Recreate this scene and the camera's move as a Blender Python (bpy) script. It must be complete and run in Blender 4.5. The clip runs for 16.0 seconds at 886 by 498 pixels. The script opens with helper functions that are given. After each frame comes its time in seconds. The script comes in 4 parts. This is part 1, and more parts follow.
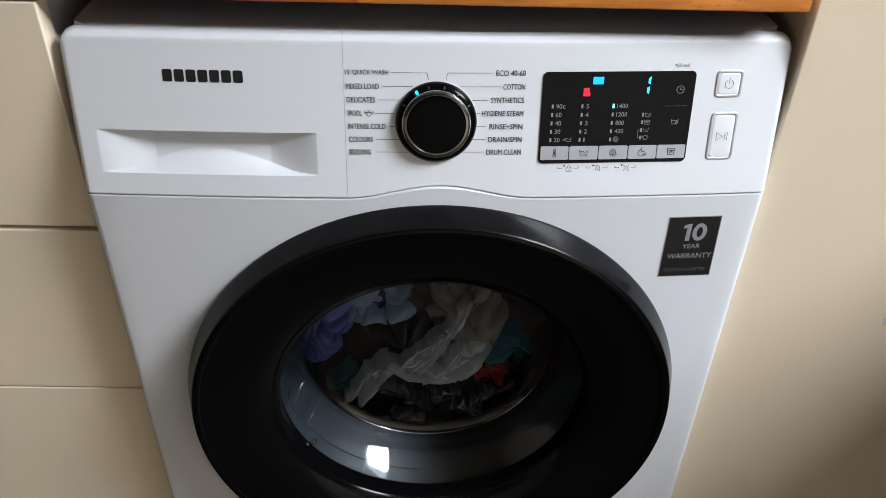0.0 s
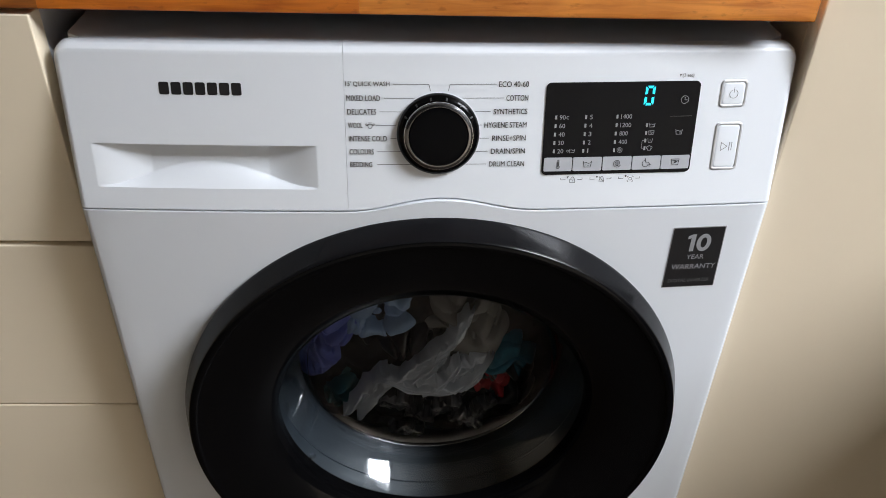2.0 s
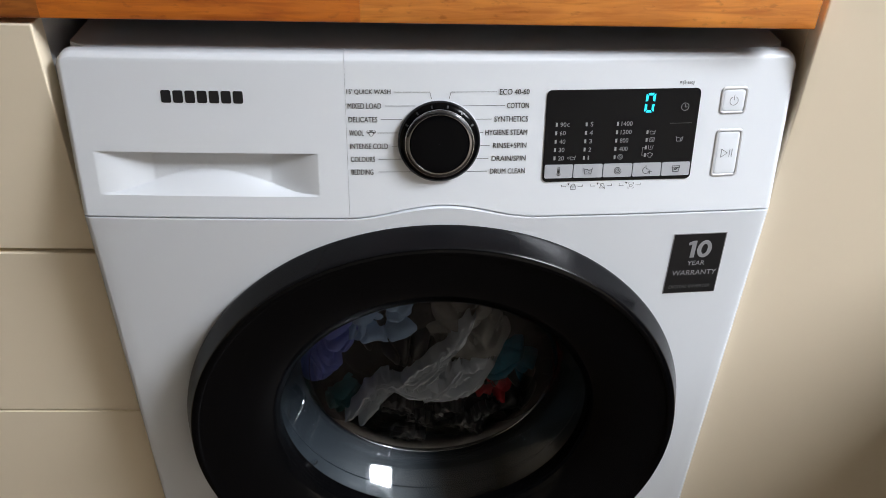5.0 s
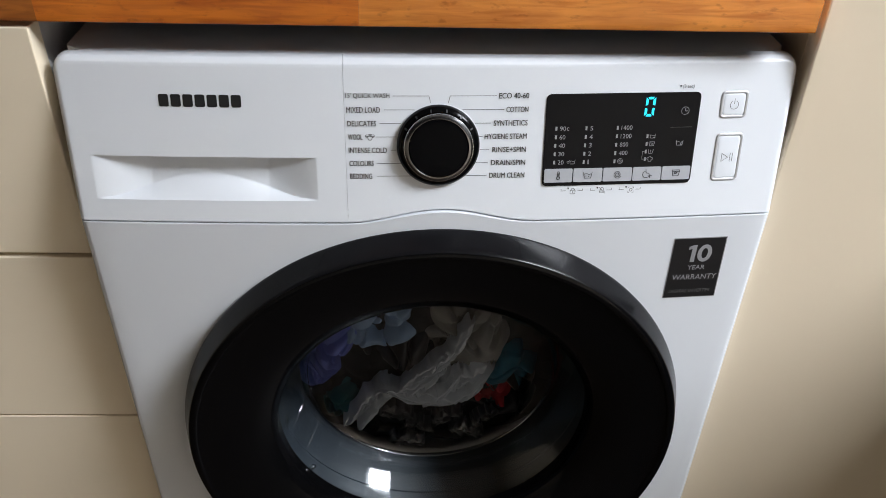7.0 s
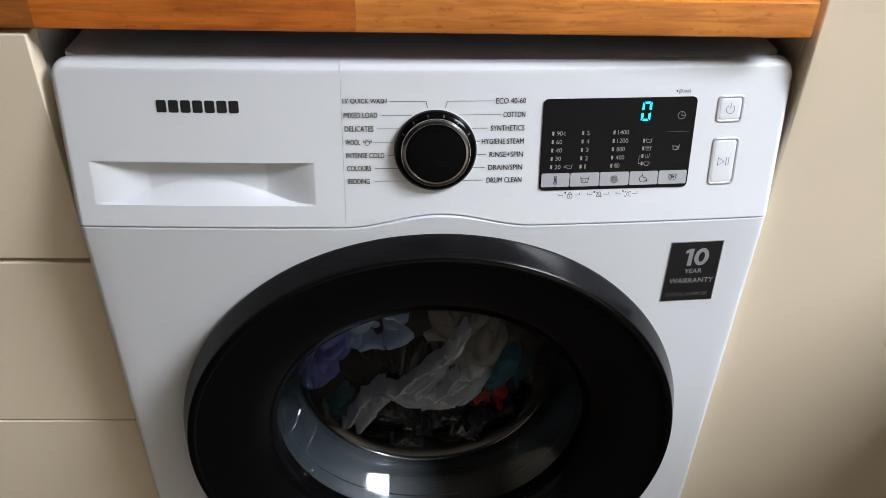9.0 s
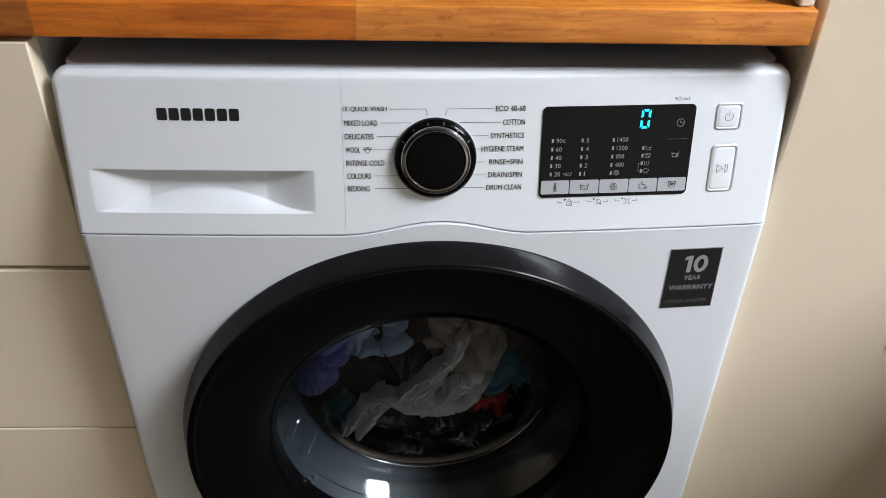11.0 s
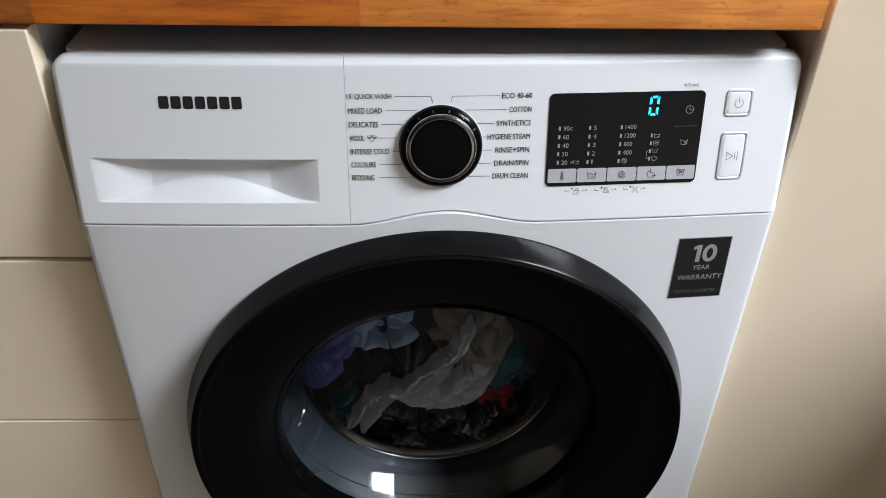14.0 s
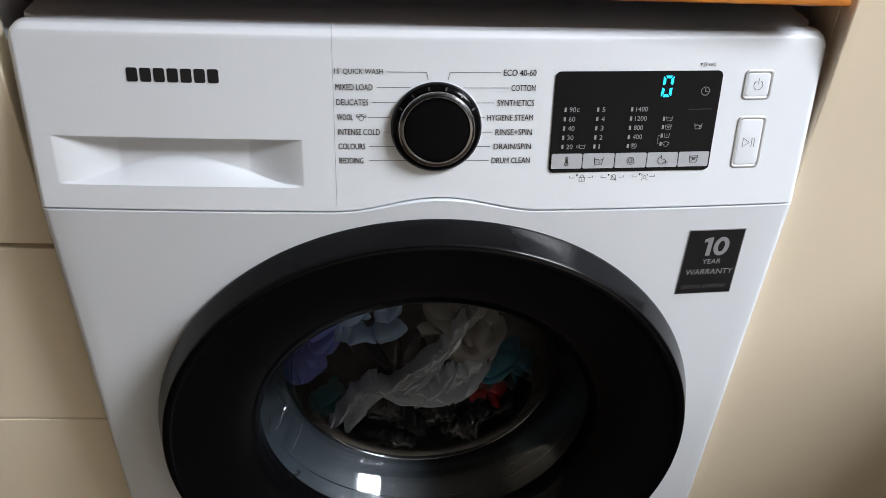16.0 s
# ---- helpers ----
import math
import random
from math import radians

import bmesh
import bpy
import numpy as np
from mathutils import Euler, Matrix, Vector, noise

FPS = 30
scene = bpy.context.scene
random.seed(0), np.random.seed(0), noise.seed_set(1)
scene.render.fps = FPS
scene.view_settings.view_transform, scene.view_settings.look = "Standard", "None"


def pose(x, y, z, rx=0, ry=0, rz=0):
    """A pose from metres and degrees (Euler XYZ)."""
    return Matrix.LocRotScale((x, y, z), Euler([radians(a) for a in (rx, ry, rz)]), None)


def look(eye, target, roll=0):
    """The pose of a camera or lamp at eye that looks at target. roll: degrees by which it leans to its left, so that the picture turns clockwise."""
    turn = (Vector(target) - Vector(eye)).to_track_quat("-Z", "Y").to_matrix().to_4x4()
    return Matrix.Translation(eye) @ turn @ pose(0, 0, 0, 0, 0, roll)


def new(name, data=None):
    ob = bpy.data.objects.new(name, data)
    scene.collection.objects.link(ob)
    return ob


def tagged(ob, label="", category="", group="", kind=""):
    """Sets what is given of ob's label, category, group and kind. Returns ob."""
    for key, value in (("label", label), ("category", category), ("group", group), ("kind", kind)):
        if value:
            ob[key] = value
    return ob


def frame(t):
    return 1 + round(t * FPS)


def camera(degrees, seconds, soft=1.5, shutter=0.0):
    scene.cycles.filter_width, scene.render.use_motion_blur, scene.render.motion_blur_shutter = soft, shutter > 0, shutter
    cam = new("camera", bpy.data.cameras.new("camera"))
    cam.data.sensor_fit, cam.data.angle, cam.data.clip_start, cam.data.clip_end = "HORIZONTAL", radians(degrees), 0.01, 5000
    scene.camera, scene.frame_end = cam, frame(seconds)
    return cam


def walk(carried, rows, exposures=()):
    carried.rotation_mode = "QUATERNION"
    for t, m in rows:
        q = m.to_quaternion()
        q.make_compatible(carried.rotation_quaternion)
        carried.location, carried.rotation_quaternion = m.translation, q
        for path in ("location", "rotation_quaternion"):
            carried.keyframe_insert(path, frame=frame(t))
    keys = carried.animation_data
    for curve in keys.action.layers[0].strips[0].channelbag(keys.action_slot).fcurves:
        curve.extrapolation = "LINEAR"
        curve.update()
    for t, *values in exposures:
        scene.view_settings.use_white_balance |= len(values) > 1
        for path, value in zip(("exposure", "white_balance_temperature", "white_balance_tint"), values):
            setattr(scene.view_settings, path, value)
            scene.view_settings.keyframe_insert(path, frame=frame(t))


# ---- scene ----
cam = camera(58.1, 16.0, soft=0.55)
PATH = [
    (0, (-0.022, -0.603, 1.076), (0.067, 1.014, -0.097), 1.6),
    (0.5, (-0.026, -0.592, 1.073), (0.078, 1.02, -0.107), 2.0),
    (1, (-0.025, -0.588, 1.074), (0.076, 1.019, -0.112), 1.4),
    (1.5, (-0.026, -0.588, 1.075), (0.082, 1.03, -0.096), 1.0),
    (2, (-0.033, -0.589, 1.077), (0.083, 1.032, -0.09), 1.7),
    (2.5, (-0.03, -0.586, 1.078), (0.086, 1.031, -0.094), 1.4),
    (3, (-0.033, -0.589, 1.083), (0.081, 1.033, -0.081), 1.4),
    (3.5, (-0.034, -0.59, 1.081), (0.079, 1.032, -0.085), 1.4),
    (4, (-0.034, -0.591, 1.081), (0.079, 1.034, -0.08), 1.6),
    (6.5, (-0.031, -0.583, 1.081), (0.081, 1.041, -0.081), 1.4),
    (7, (-0.033, -0.584, 1.081), (0.083, 1.043, -0.077), 1.6),
    (7.5, (-0.033, -0.585, 1.083), (0.084, 1.04, -0.076), 1.6),
    (8, (-0.033, -0.587, 1.083), (0.08, 1.045, -0.068), 1.3),
    (8.5, (-0.034, -0.584, 1.086), (0.085, 1.043, -0.071), 1.4),
    (9, (-0.032, -0.584, 1.084), (0.087, 1.045, -0.07), 1.5),
    (11.5, (-0.035, -0.584, 1.086), (0.091, 1.053, -0.056), 1.5),
    (12, (-0.036, -0.583, 1.085), (0.09, 1.047, -0.068), 1.4),
    (12.5, (-0.035, -0.582, 1.083), (0.088, 1.045, -0.074), 1.2),
    (13, (-0.035, -0.581, 1.082), (0.085, 1.045, -0.077), 1.2),
    (13.5, (-0.035, -0.58, 1.079), (0.082, 1.047, -0.079), 1.3),
    (14, (-0.035, -0.579, 1.078), (0.08, 1.05, -0.078), 1.2),
    (14.5, (-0.033, -0.576, 1.079), (0.077, 1.051, -0.079), 1.1),
    (15, (-0.035, -0.573, 1.074), (0.085, 1.051, -0.087), 1.5),
    (15.5, (-0.035, -0.56, 1.064), (0.097, 1.053, -0.111), 2.1),
    (16, (-0.041, -0.536, 1.048), (0.117, 1.074, -0.127), 2.7),
]
TURN = 2.03  # the machine stands slightly askew under its worktop
walk(cam, [(t, pose(0, 0, 0, 0, 0, TURN) @ look(eye, target, roll)) for t, eye, target, roll in PATH], exposures=[(0.0, 0.0), (16.0, 0.0)])

# ---- light ----
world = bpy.data.worlds.new("world")
scene.world = world
world.use_nodes = True
sky = world.node_tree.nodes.new("ShaderNodeTexSky")
sky.sky_type, sky.sun_disc, sky.sun_elevation, sky.sun_rotation = "NISHITA", False, radians(35), radians(150)
world.node_tree.links.new(sky.outputs[0], world.node_tree.nodes["Background"].inputs[0])
world.node_tree.nodes["Background"].inputs[1].default_value = 0.10

ROOF_X, ROOF_Y, ROOF_W, ROOF_L, WALL_S, WALL_E = 2.0, -0.80, 1.28, 0.84, -1.6, 3.2
lamp = bpy.data.lights.new("roof_window_daylight", "AREA")
lamp.shape, lamp.size, lamp.size_y, lamp.energy, lamp.color = "RECTANGLE", ROOF_W, ROOF_L, 196, (0.885, 0.93, 1.0)
daylight = new("roof_window_daylight", lamp)
daylight.matrix_world = look((ROOF_X, ROOF_Y, 2.52), (ROOF_X, ROOF_Y + 0.001, 0))


# ---- materials ----
def material(name, colour, rough=0.5, metal=0.0, spread=0.06, scale=8.0, fine=180.0, bump=0.02, coat=0.0, rough_spread=0.08, distance=0.001):
    """A principled surface with coarse and fine variation of colour, gloss and relief."""
    m = bpy.data.materials.new(name)
    m.use_nodes = True
    n, link = m.node_tree.nodes, m.node_tree.links.new
    p = n["Principled BSDF"]
    co = n.new("ShaderNodeTexCoord")
    big, small = n.new("ShaderNodeTexNoise"), n.new("ShaderNodeTexNoise")
    big.inputs["Scale"].default_value, small.inputs["Scale"].default_value = scale, fine
    big.inputs["Detail"].default_value, small.inputs["Detail"].default_value = 4, 3
    for k in (big, small):
        link(co.outputs["Object"], k.inputs["Vector"])
    mix = n.new("ShaderNodeMixRGB")
    mix.inputs[1].default_value = (*[c * (1 - spread) for c in colour], 1)
    mix.inputs[2].default_value = (*[min(1, c * (1 + spread)) for c in colour], 1)
    link(big.outputs[0], mix.inputs[0])
    link(mix.outputs[0], p.inputs["Base Color"])
    ran = n.new("ShaderNodeMapRange")
    ran.inputs["To Min"].default_value, ran.inputs["To Max"].default_value = max(0.02, rough - rough_spread), rough + rough_spread
    link(big.outputs[0], ran.inputs["Value"])
    link(ran.outputs[0], p.inputs["Roughness"])
    p.inputs["Metallic"].default_value = metal
    p.inputs["Coat Weight"].default_value = coat
    p.inputs["Coat Roughness"].default_value = 0.08
    if bump:
        b = n.new("ShaderNodeBump")
        b.inputs["Strength"].default_value, b.inputs["Distance"].default_value = bump, distance
        link(small.outputs[0], b.inputs["Height"])
        link(b.outputs[0], p.inputs["Normal"])
    return m


def glow(name, colour, strength):
    m = bpy.data.materials.new(name)
    m.use_nodes = True
    p = m.node_tree.nodes["Principled BSDF"]
    p.inputs["Base Color"].default_value = (*[c * 0.2 for c in colour], 1)
    p.inputs["Emission Color"].default_value = (*colour, 1)
    p.inputs["Emission Strength"].default_value = strength
    return m


def wood(name, dark, light, rough, along=(1.2, 26, 26), coat=0.0):
    """Long-grained oiled wood: stretched noise for the grain, a coarser one for the tone of the board."""
    m = bpy.data.materials.new(name)
    m.use_nodes = True
    n, link = m.node_tree.nodes, m.node_tree.links.new
    p = n["Principled BSDF"]
    co, sh, info = n.new("ShaderNodeTexCoord"), n.new("ShaderNodeMapping"), n.new("ShaderNodeObjectInfo")
    sh.inputs["Scale"].default_value = along
    link(co.outputs["Object"], sh.inputs[0])
    link(info.outputs["Random"], sh.inputs["Location"])
    grain, tone = n.new("ShaderNodeTexNoise"), n.new("ShaderNodeTexNoise")
    grain.inputs["Scale"].default_value, grain.inputs["Detail"].default_value, grain.inputs["Distortion"].default_value = 3.5, 10, 0.7
    tone.inputs["Scale"].default_value, tone.inputs["Detail"].default_value = 7.0, 5
    link(sh.outputs[0], grain.inputs["Vector"])
    link(co.outputs["Object"], tone.inputs["Vector"])
    ramp = n.new("ShaderNodeValToRGB")
    ramp.color_ramp.elements[0].position, ramp.color_ramp.elements[0].color = 0.28, (*dark, 1)
    ramp.color_ramp.elements[1].position, ramp.color_ramp.elements[1].color = 0.62, (*light, 1)
    link(grain.outputs[0], ramp.inputs[0])
    mul = n.new("ShaderNodeMixRGB")
    mul.blend_type = "MULTIPLY"
    mul.inputs[0].default_value = 0.55
    tr = n.new("ShaderNodeValToRGB")
    tr.color_ramp.elements[0].position, tr.color_ramp.elements[0].color = 0.35, (0.55, 0.45, 0.4, 1)
    tr.color_ramp.elements[1].position, tr.color_ramp.elements[1].color = 0.65, (1, 1, 1, 1)
    link(tone.outputs[0], tr.inputs[0])
    link(ramp.outputs[0], mul.inputs[1])
    link(tr.outputs[0], mul.inputs[2])
    fleck, fr, mul2, sh2 = n.new("ShaderNodeTexNoise"), n.new("ShaderNodeValToRGB"), n.new("ShaderNodeMixRGB"), n.new("ShaderNodeMapping")
    sh2.inputs["Scale"].default_value = (along[0] * 9, along[1] * 2.2, along[2] * 2.2)
    link(co.outputs["Object"], sh2.inputs[0])
    link(sh2.outputs[0], fleck.inputs["Vector"])
    fleck.inputs["Scale"].default_value, fleck.inputs["Detail"].default_value = 2.2, 3
    fr.color_ramp.elements[0].position, fr.color_ramp.elements[0].color = 0.60, (1, 1, 1, 1)
    fr.color_ramp.elements[1].position, fr.color_ramp.elements[1].color = 0.74, (0.45, 0.33, 0.25, 1)
    link(fleck.outputs[0], fr.inputs[0])
    mul2.blend_type = "MULTIPLY"
    mul2.inputs[0].default_value = 0.45
    link(mul.outputs[0], mul2.inputs[1])
    link(fr.outputs[0], mul2.inputs[2])
    link(mul2.outputs[0], p.inputs["Base Color"])
    p.inputs["Roughness"].default_value = rough
    p.inputs["Coat Weight"].default_value, p.inputs["Coat Roughness"].default_value = coat, 0.12
    b = n.new("ShaderNodeBump")
    b.inputs["Strength"].default_value, b.inputs["Distance"].default_value = 0.12, 0.001
    link(grain.outputs[0], b.inputs["Height"])
    link(b.outputs[0], p.inputs["Normal"])
    return m


def clear_glass(name, tint, ripple=0.0):
    """Thin clear glass: lets light straight through, and mirrors by its angle."""
    m = bpy.data.materials.new(name)
    m.use_nodes = True
    n, link = m.node_tree.nodes, m.node_tree.links.new
    n.remove(n["Principled BSDF"])
    through_, mirror, mix, fres = n.new("ShaderNodeBsdfTransparent"), n.new("ShaderNodeBsdfGlossy"), n.new("ShaderNodeMixShader"), n.new("ShaderNodeFresnel")
    through_.inputs[0].default_value = (*tint, 1)
    mirror.inputs["Roughness"].default_value = 0.03
    fres.inputs["IOR"].default_value = 1.5
    wave, relief = n.new("ShaderNodeTexNoise"), n.new("ShaderNodeBump")
    wave.inputs["Scale"].default_value, wave.inputs["Detail"].default_value = 14.0, 1.0
    relief.inputs["Strength"].default_value, relief.inputs["Distance"].default_value = ripple, 0.01
    link(n.new("ShaderNodeTexCoord").outputs["Object"], wave.inputs["Vector"])
    link(wave.outputs[0], relief.inputs["Height"])
    link(relief.outputs[0], mirror.inputs["Normal"])
    link(fres.outputs[0], mix.inputs[0])
    link(through_.outputs[0], mix.inputs[1])
    link(mirror.outputs[0], mix.inputs[2])
    link(mix.outputs[0], n["Material Output"].inputs[0])
    return m


def cloth_material(name, colour, weave=900.0):
    return material(name, colour, rough=0.9, spread=0.16, scale=22, fine=weave, bump=0.25, rough_spread=0.05)


def less_mirror(m, level):
    m.node_tree.nodes["Principled BSDF"].inputs["Specular IOR Level"].default_value = level
    return m


WHITE = material("white_enamel", (0.785, 0.812, 0.848), rough=0.24, spread=0.012, scale=5, fine=320, bump=0.012, rough_spread=0.006)
PLASTIC = material("white_plastic", (0.775, 0.802, 0.838), rough=0.28, spread=0.012, scale=6, fine=500, bump=0.02, rough_spread=0.006)
BLACK = material("gloss_black_plastic", (0.0022, 0.0022, 0.0025), rough=0.15, spread=0.2, scale=9, fine=260, bump=0.01, rough_spread=0.05)
BAND = material("satin_black_band", (0.006, 0.006, 0.007), rough=0.20, spread=0.2, scale=9, fine=260, bump=0.01, rough_spread=0.04)
DISPLAY = material("display_glass", (0.006, 0.006, 0.007), rough=0.24, spread=0.3, scale=14, fine=300, bump=0.0, rough_spread=0.06)
DIALFACE = material("dial_face_black", (0.0025, 0.0025, 0.003), rough=0.13, spread=0.3, scale=20, fine=400, bump=0.01)
CHROME = material("chrome", (0.62, 0.62, 0.63), rough=0.2, metal=1.0, spread=0.06, scale=30, fine=500, bump=0.02)
DARK_CHROME = material("dark_chrome", (0.25, 0.25, 0.26), rough=0.17, metal=1.0, spread=0.1, scale=30, fine=500, bump=0.02)
BRIGHT_RIM = material("polished_chrome", (0.86, 0.86, 0.87), rough=0.12, metal=1.0, spread=0.08, scale=40, fine=500, bump=0.02)
SILVER = material("silver_trim", (0.66, 0.67, 0.69), rough=0.32, metal=0.55, spread=0.05, scale=40, fine=500, bump=0.02)
KEY = material("silver_key", (0.44, 0.45, 0.48), rough=0.35, spread=0.04, scale=30, fine=600, bump=0.03)
INK = material("black_ink", (0.008, 0.008, 0.0085), rough=0.55, spread=0.2, scale=60, fine=900, bump=0.0)
GREY_INK = material("grey_ink", (0.10, 0.10, 0.105), rough=0.55, spread=0.15, scale=60, fine=900, bump=0.0)
PALE_INK = material("pale_ink", (0.30, 0.30, 0.31), rough=0.5, spread=0.1, scale=60, fine=900, bump=0.0)
DIM_INK = material("dim_ink", (0.10, 0.10, 0.10), rough=0.5, spread=0.1, scale=60, fine=900, bump=0.0)
MARK = material("dial_mark", (0.017, 0.017, 0.018), rough=0.5, spread=0.1, scale=60, bump=0.0)
STICKER = material("sticker_black", (0.012, 0.012, 0.013), rough=0.32, spread=0.25, scale=40, fine=500, bump=0.02)
STEEL = material("drum_steel", (0.42, 0.42, 0.43), rough=0.32, metal=1.0, spread=0.08, scale=20, fine=260, bump=0.05)
less_mirror(BLACK, 0.15)
less_mirror(BAND, 0.18)
less_mirror(DISPLAY, 0.12)
less_mirror(DIALFACE, 0.05)
RUBBER = material("grey_rubber", (0.030, 0.037, 0.045), rough=0.5, spread=0.12, scale=18, fine=260, bump=0.06)
# near-black colour that stands in for the shade under the worktop
SHADE_SHEET = material("gap_shade_dark", (0.018, 0.018, 0.018), rough=0.7, spread=0.2, scale=15, fine=200, bump=0.05)
GAP = material("dark_inside", (0.02, 0.02, 0.02), rough=0.8, spread=0.3, scale=12, bump=0.0)
GLASS = clear_glass("bowl_glass", (0.93, 0.95, 0.96), 0.12)
CREAM = material("cream_gloss_board", (0.98, 0.845, 0.645), rough=0.30, spread=0.035, scale=5, fine=240, bump=0.04, rough_spread=0.06)
CREAM_TRIM = material("cream_painted_trim", (0.74, 0.68, 0.58), rough=0.45, spread=0.04, scale=9, fine=220, bump=0.05)
# the CREAM board again, darkened to carry the shade on the right side
TALL = material("shaded_cream_board", (0.85, 0.728, 0.55), rough=0.30, spread=0.03, scale=5, fine=240, bump=0.04, rough_spread=0.03)
CARCASS = material("white_carcass_board", (0.74, 0.75, 0.76), rough=0.5, spread=0.03, scale=9, fine=260, bump=0.03)
WALL = material("wall_paint", (0.13, 0.115, 0.095), rough=0.85, spread=0.04, scale=3, fine=140, bump=0.12)
DARK_WALL = material("dark_wall_paint", (0.075, 0.07, 0.065), rough=0.85, spread=0.04, scale=3, fine=140, bump=0.12)
BOUNCE_WALL = material("bounce_wall_paint", (0.80, 0.695, 0.55), rough=0.6, spread=0.04, scale=3, fine=140, bump=0.08)
FILL_WALL = material("fill_wall_paint", (0.56, 0.48, 0.37), rough=0.85, spread=0.04, scale=3, fine=140, bump=0.12)
PALE_WALL = material("pale_wall_paint", (0.70, 0.69, 0.66), rough=0.85, spread=0.04, scale=3, fine=140, bump=0.12)
CEILING = material("ceiling_paint", (0.80, 0.80, 0.78), rough=0.9, spread=0.03, scale=3, fine=140, bump=0.1)
# tones step lighter to the right: part wood colour, part light from that side
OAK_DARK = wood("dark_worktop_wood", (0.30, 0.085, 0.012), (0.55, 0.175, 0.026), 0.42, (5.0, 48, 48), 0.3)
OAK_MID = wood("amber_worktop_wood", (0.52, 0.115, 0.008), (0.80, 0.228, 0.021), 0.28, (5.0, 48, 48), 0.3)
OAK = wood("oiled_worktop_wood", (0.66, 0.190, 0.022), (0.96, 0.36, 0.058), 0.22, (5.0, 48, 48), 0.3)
FLOORWOOD = wood("floor_wood", (0.030, 0.019, 0.012), (0.058, 0.038, 0.024), 0.5, (1.0, 9, 9))
UPVC = material("white_window_frame", (0.80, 0.80, 0.79), rough=0.35, spread=0.03, scale=9, fine=260, bump=0.02)
CYAN = glow("cyan_light", (0.02, 0.75, 1.0), 1.5)
BLUE = glow("blue_light", (0.0, 0.45, 1.0), 1.5)
RED = glow("red_light", (1.0, 0.02, 0.05), 1.1)
ICE = glow("ice_light", (0.35, 0.9, 1.0), 1.3)
LED_OFF = material("unlit_led", (0.34, 0.34, 0.35), rough=0.4, spread=0.1, scale=60, bump=0.0)


# ---- building helpers ----
def mesh_from(name, bm, mat, smooth=True):
    bmesh.ops.recalc_face_normals(bm, faces=bm.faces[:])
    if mat is GLASS and sum(f.normal.y * f.calc_area() for f in bm.faces) > 0:
        bmesh.ops.reverse_faces(bm, faces=bm.faces[:])
    me = bpy.data.meshes.new(name)
    bm.to_mesh(me)
    bm.free()
    me.materials.append(mat)
    if smooth:
        me.shade_smooth()
        me.set_sharp_from_angle(angle=radians(32 if len(me.polygons) > 150 else 12))
    return me


def thing(name, bm, mat, label, category, kind="", group="", smooth=True):
    return tagged(new(name, mesh_from(name, bm, mat, smooth)), label, category, group, kind)


def part(name, bm, mat, parent, label="", smooth=True):
    ob = new(name, mesh_from(name, bm, mat, smooth))
    ob.parent = parent
    return tagged(ob, label)


def box(x0, x1, y0, y1, z0, z1, bevel=0.0, segments=2):
    bm = bmesh.new()
    bmesh.ops.create_cube(bm, size=1)
    bmesh.ops.transform(bm, matrix=Matrix.LocRotScale(((x0 + x1) / 2, (y0 + y1) / 2, (z0 + z1) / 2), None, (x1 - x0, y1 - y0, z1 - z0)), verts=bm.verts[:])
    if bevel:
        bmesh.ops.bevel(bm, geom=bm.edges[:], offset=bevel, segments=segments, affect="EDGES", profile=0.5)
    return bm


def loft(rows, closed=False):
    """Quads between rows of points; closed joins each row's end to its start."""
    bm = bmesh.new()
    vs = [[bm.verts.new(p) for p in row] for row in rows]
    n = len(vs[0])
    for a, b in zip(vs, vs[1:]):
        for i in range(n if closed else n - 1):
            j = (i + 1) % n
            bm.faces.new((a[i], a[j], b[j], b[i]))
    return bm


def lathe(profile, cx, cz, n=96):
    """Turns a profile of (radius, y) about the line along y through (cx, cz)."""
    return loft([[(cx + r * math.cos(2 * math.pi * i / n), y, cz + r * math.sin(2 * math.pi * i / n)) for i in range(n)] for r, y in profile], True)


# ---- the washing machine's front surface ----
SEAM, BOW, LEAN_BACK, HALF, TOP = 0.7, 0.0094, 0.2087, 0.3, 0.140
SA, CA = math.sin(LEAN_BACK), math.cos(LEAN_BACK)


def front(x, s, off=0.0):
    """The front: s runs up from the seam, along the leaning panel above it and straight down below it; off stands proud of it."""
    y = -BOW * (1 - (x / HALF) ** 2)
    if s >= 0:
        return (x, y + s * SA - off * CA, SEAM + s * CA + off * SA)
    return (x, y - off, SEAM + s)


def seam(x):
    """The seam's height: flat, with a low hump over the door."""
    u = (x - 0.007) / 0.082
    return 0.0117 * 0.5 * (1 + math.cos(math.pi * u)) if abs(u) < 1 else 0.0


def plate(outline, thick, off=0.0, steps=0):
    """A flat shape of (x, s) outline laid on the front, thick metres proud."""
    bm = bmesh.new()
    top = [bm.verts.new(front(x, s, off + thick)) for x, s in outline]
    low = [bm.verts.new(front(x, s, off)) for x, s in outline]
    bm.faces.new(top)
    for i in range(len(top)):
        j = (i + 1) % len(top)
        bm.faces.new((top[i], top[j], low[j], low[i]))
    return bm


def rounded(x0, x1, s0, s1, r, n=6):
    pts = []
    for cx, cs, a in ((x1 - r, s1 - r, 0), (x0 + r, s1 - r, 90), (x0 + r, s0 + r, 180), (x1 - r, s0 + r, 270)):
        pts += [(cx + r * math.cos(radians(a + 90 * i / n)), cs + r * math.sin(radians(a + 90 * i / n))) for i in range(n + 1)]
    return pts


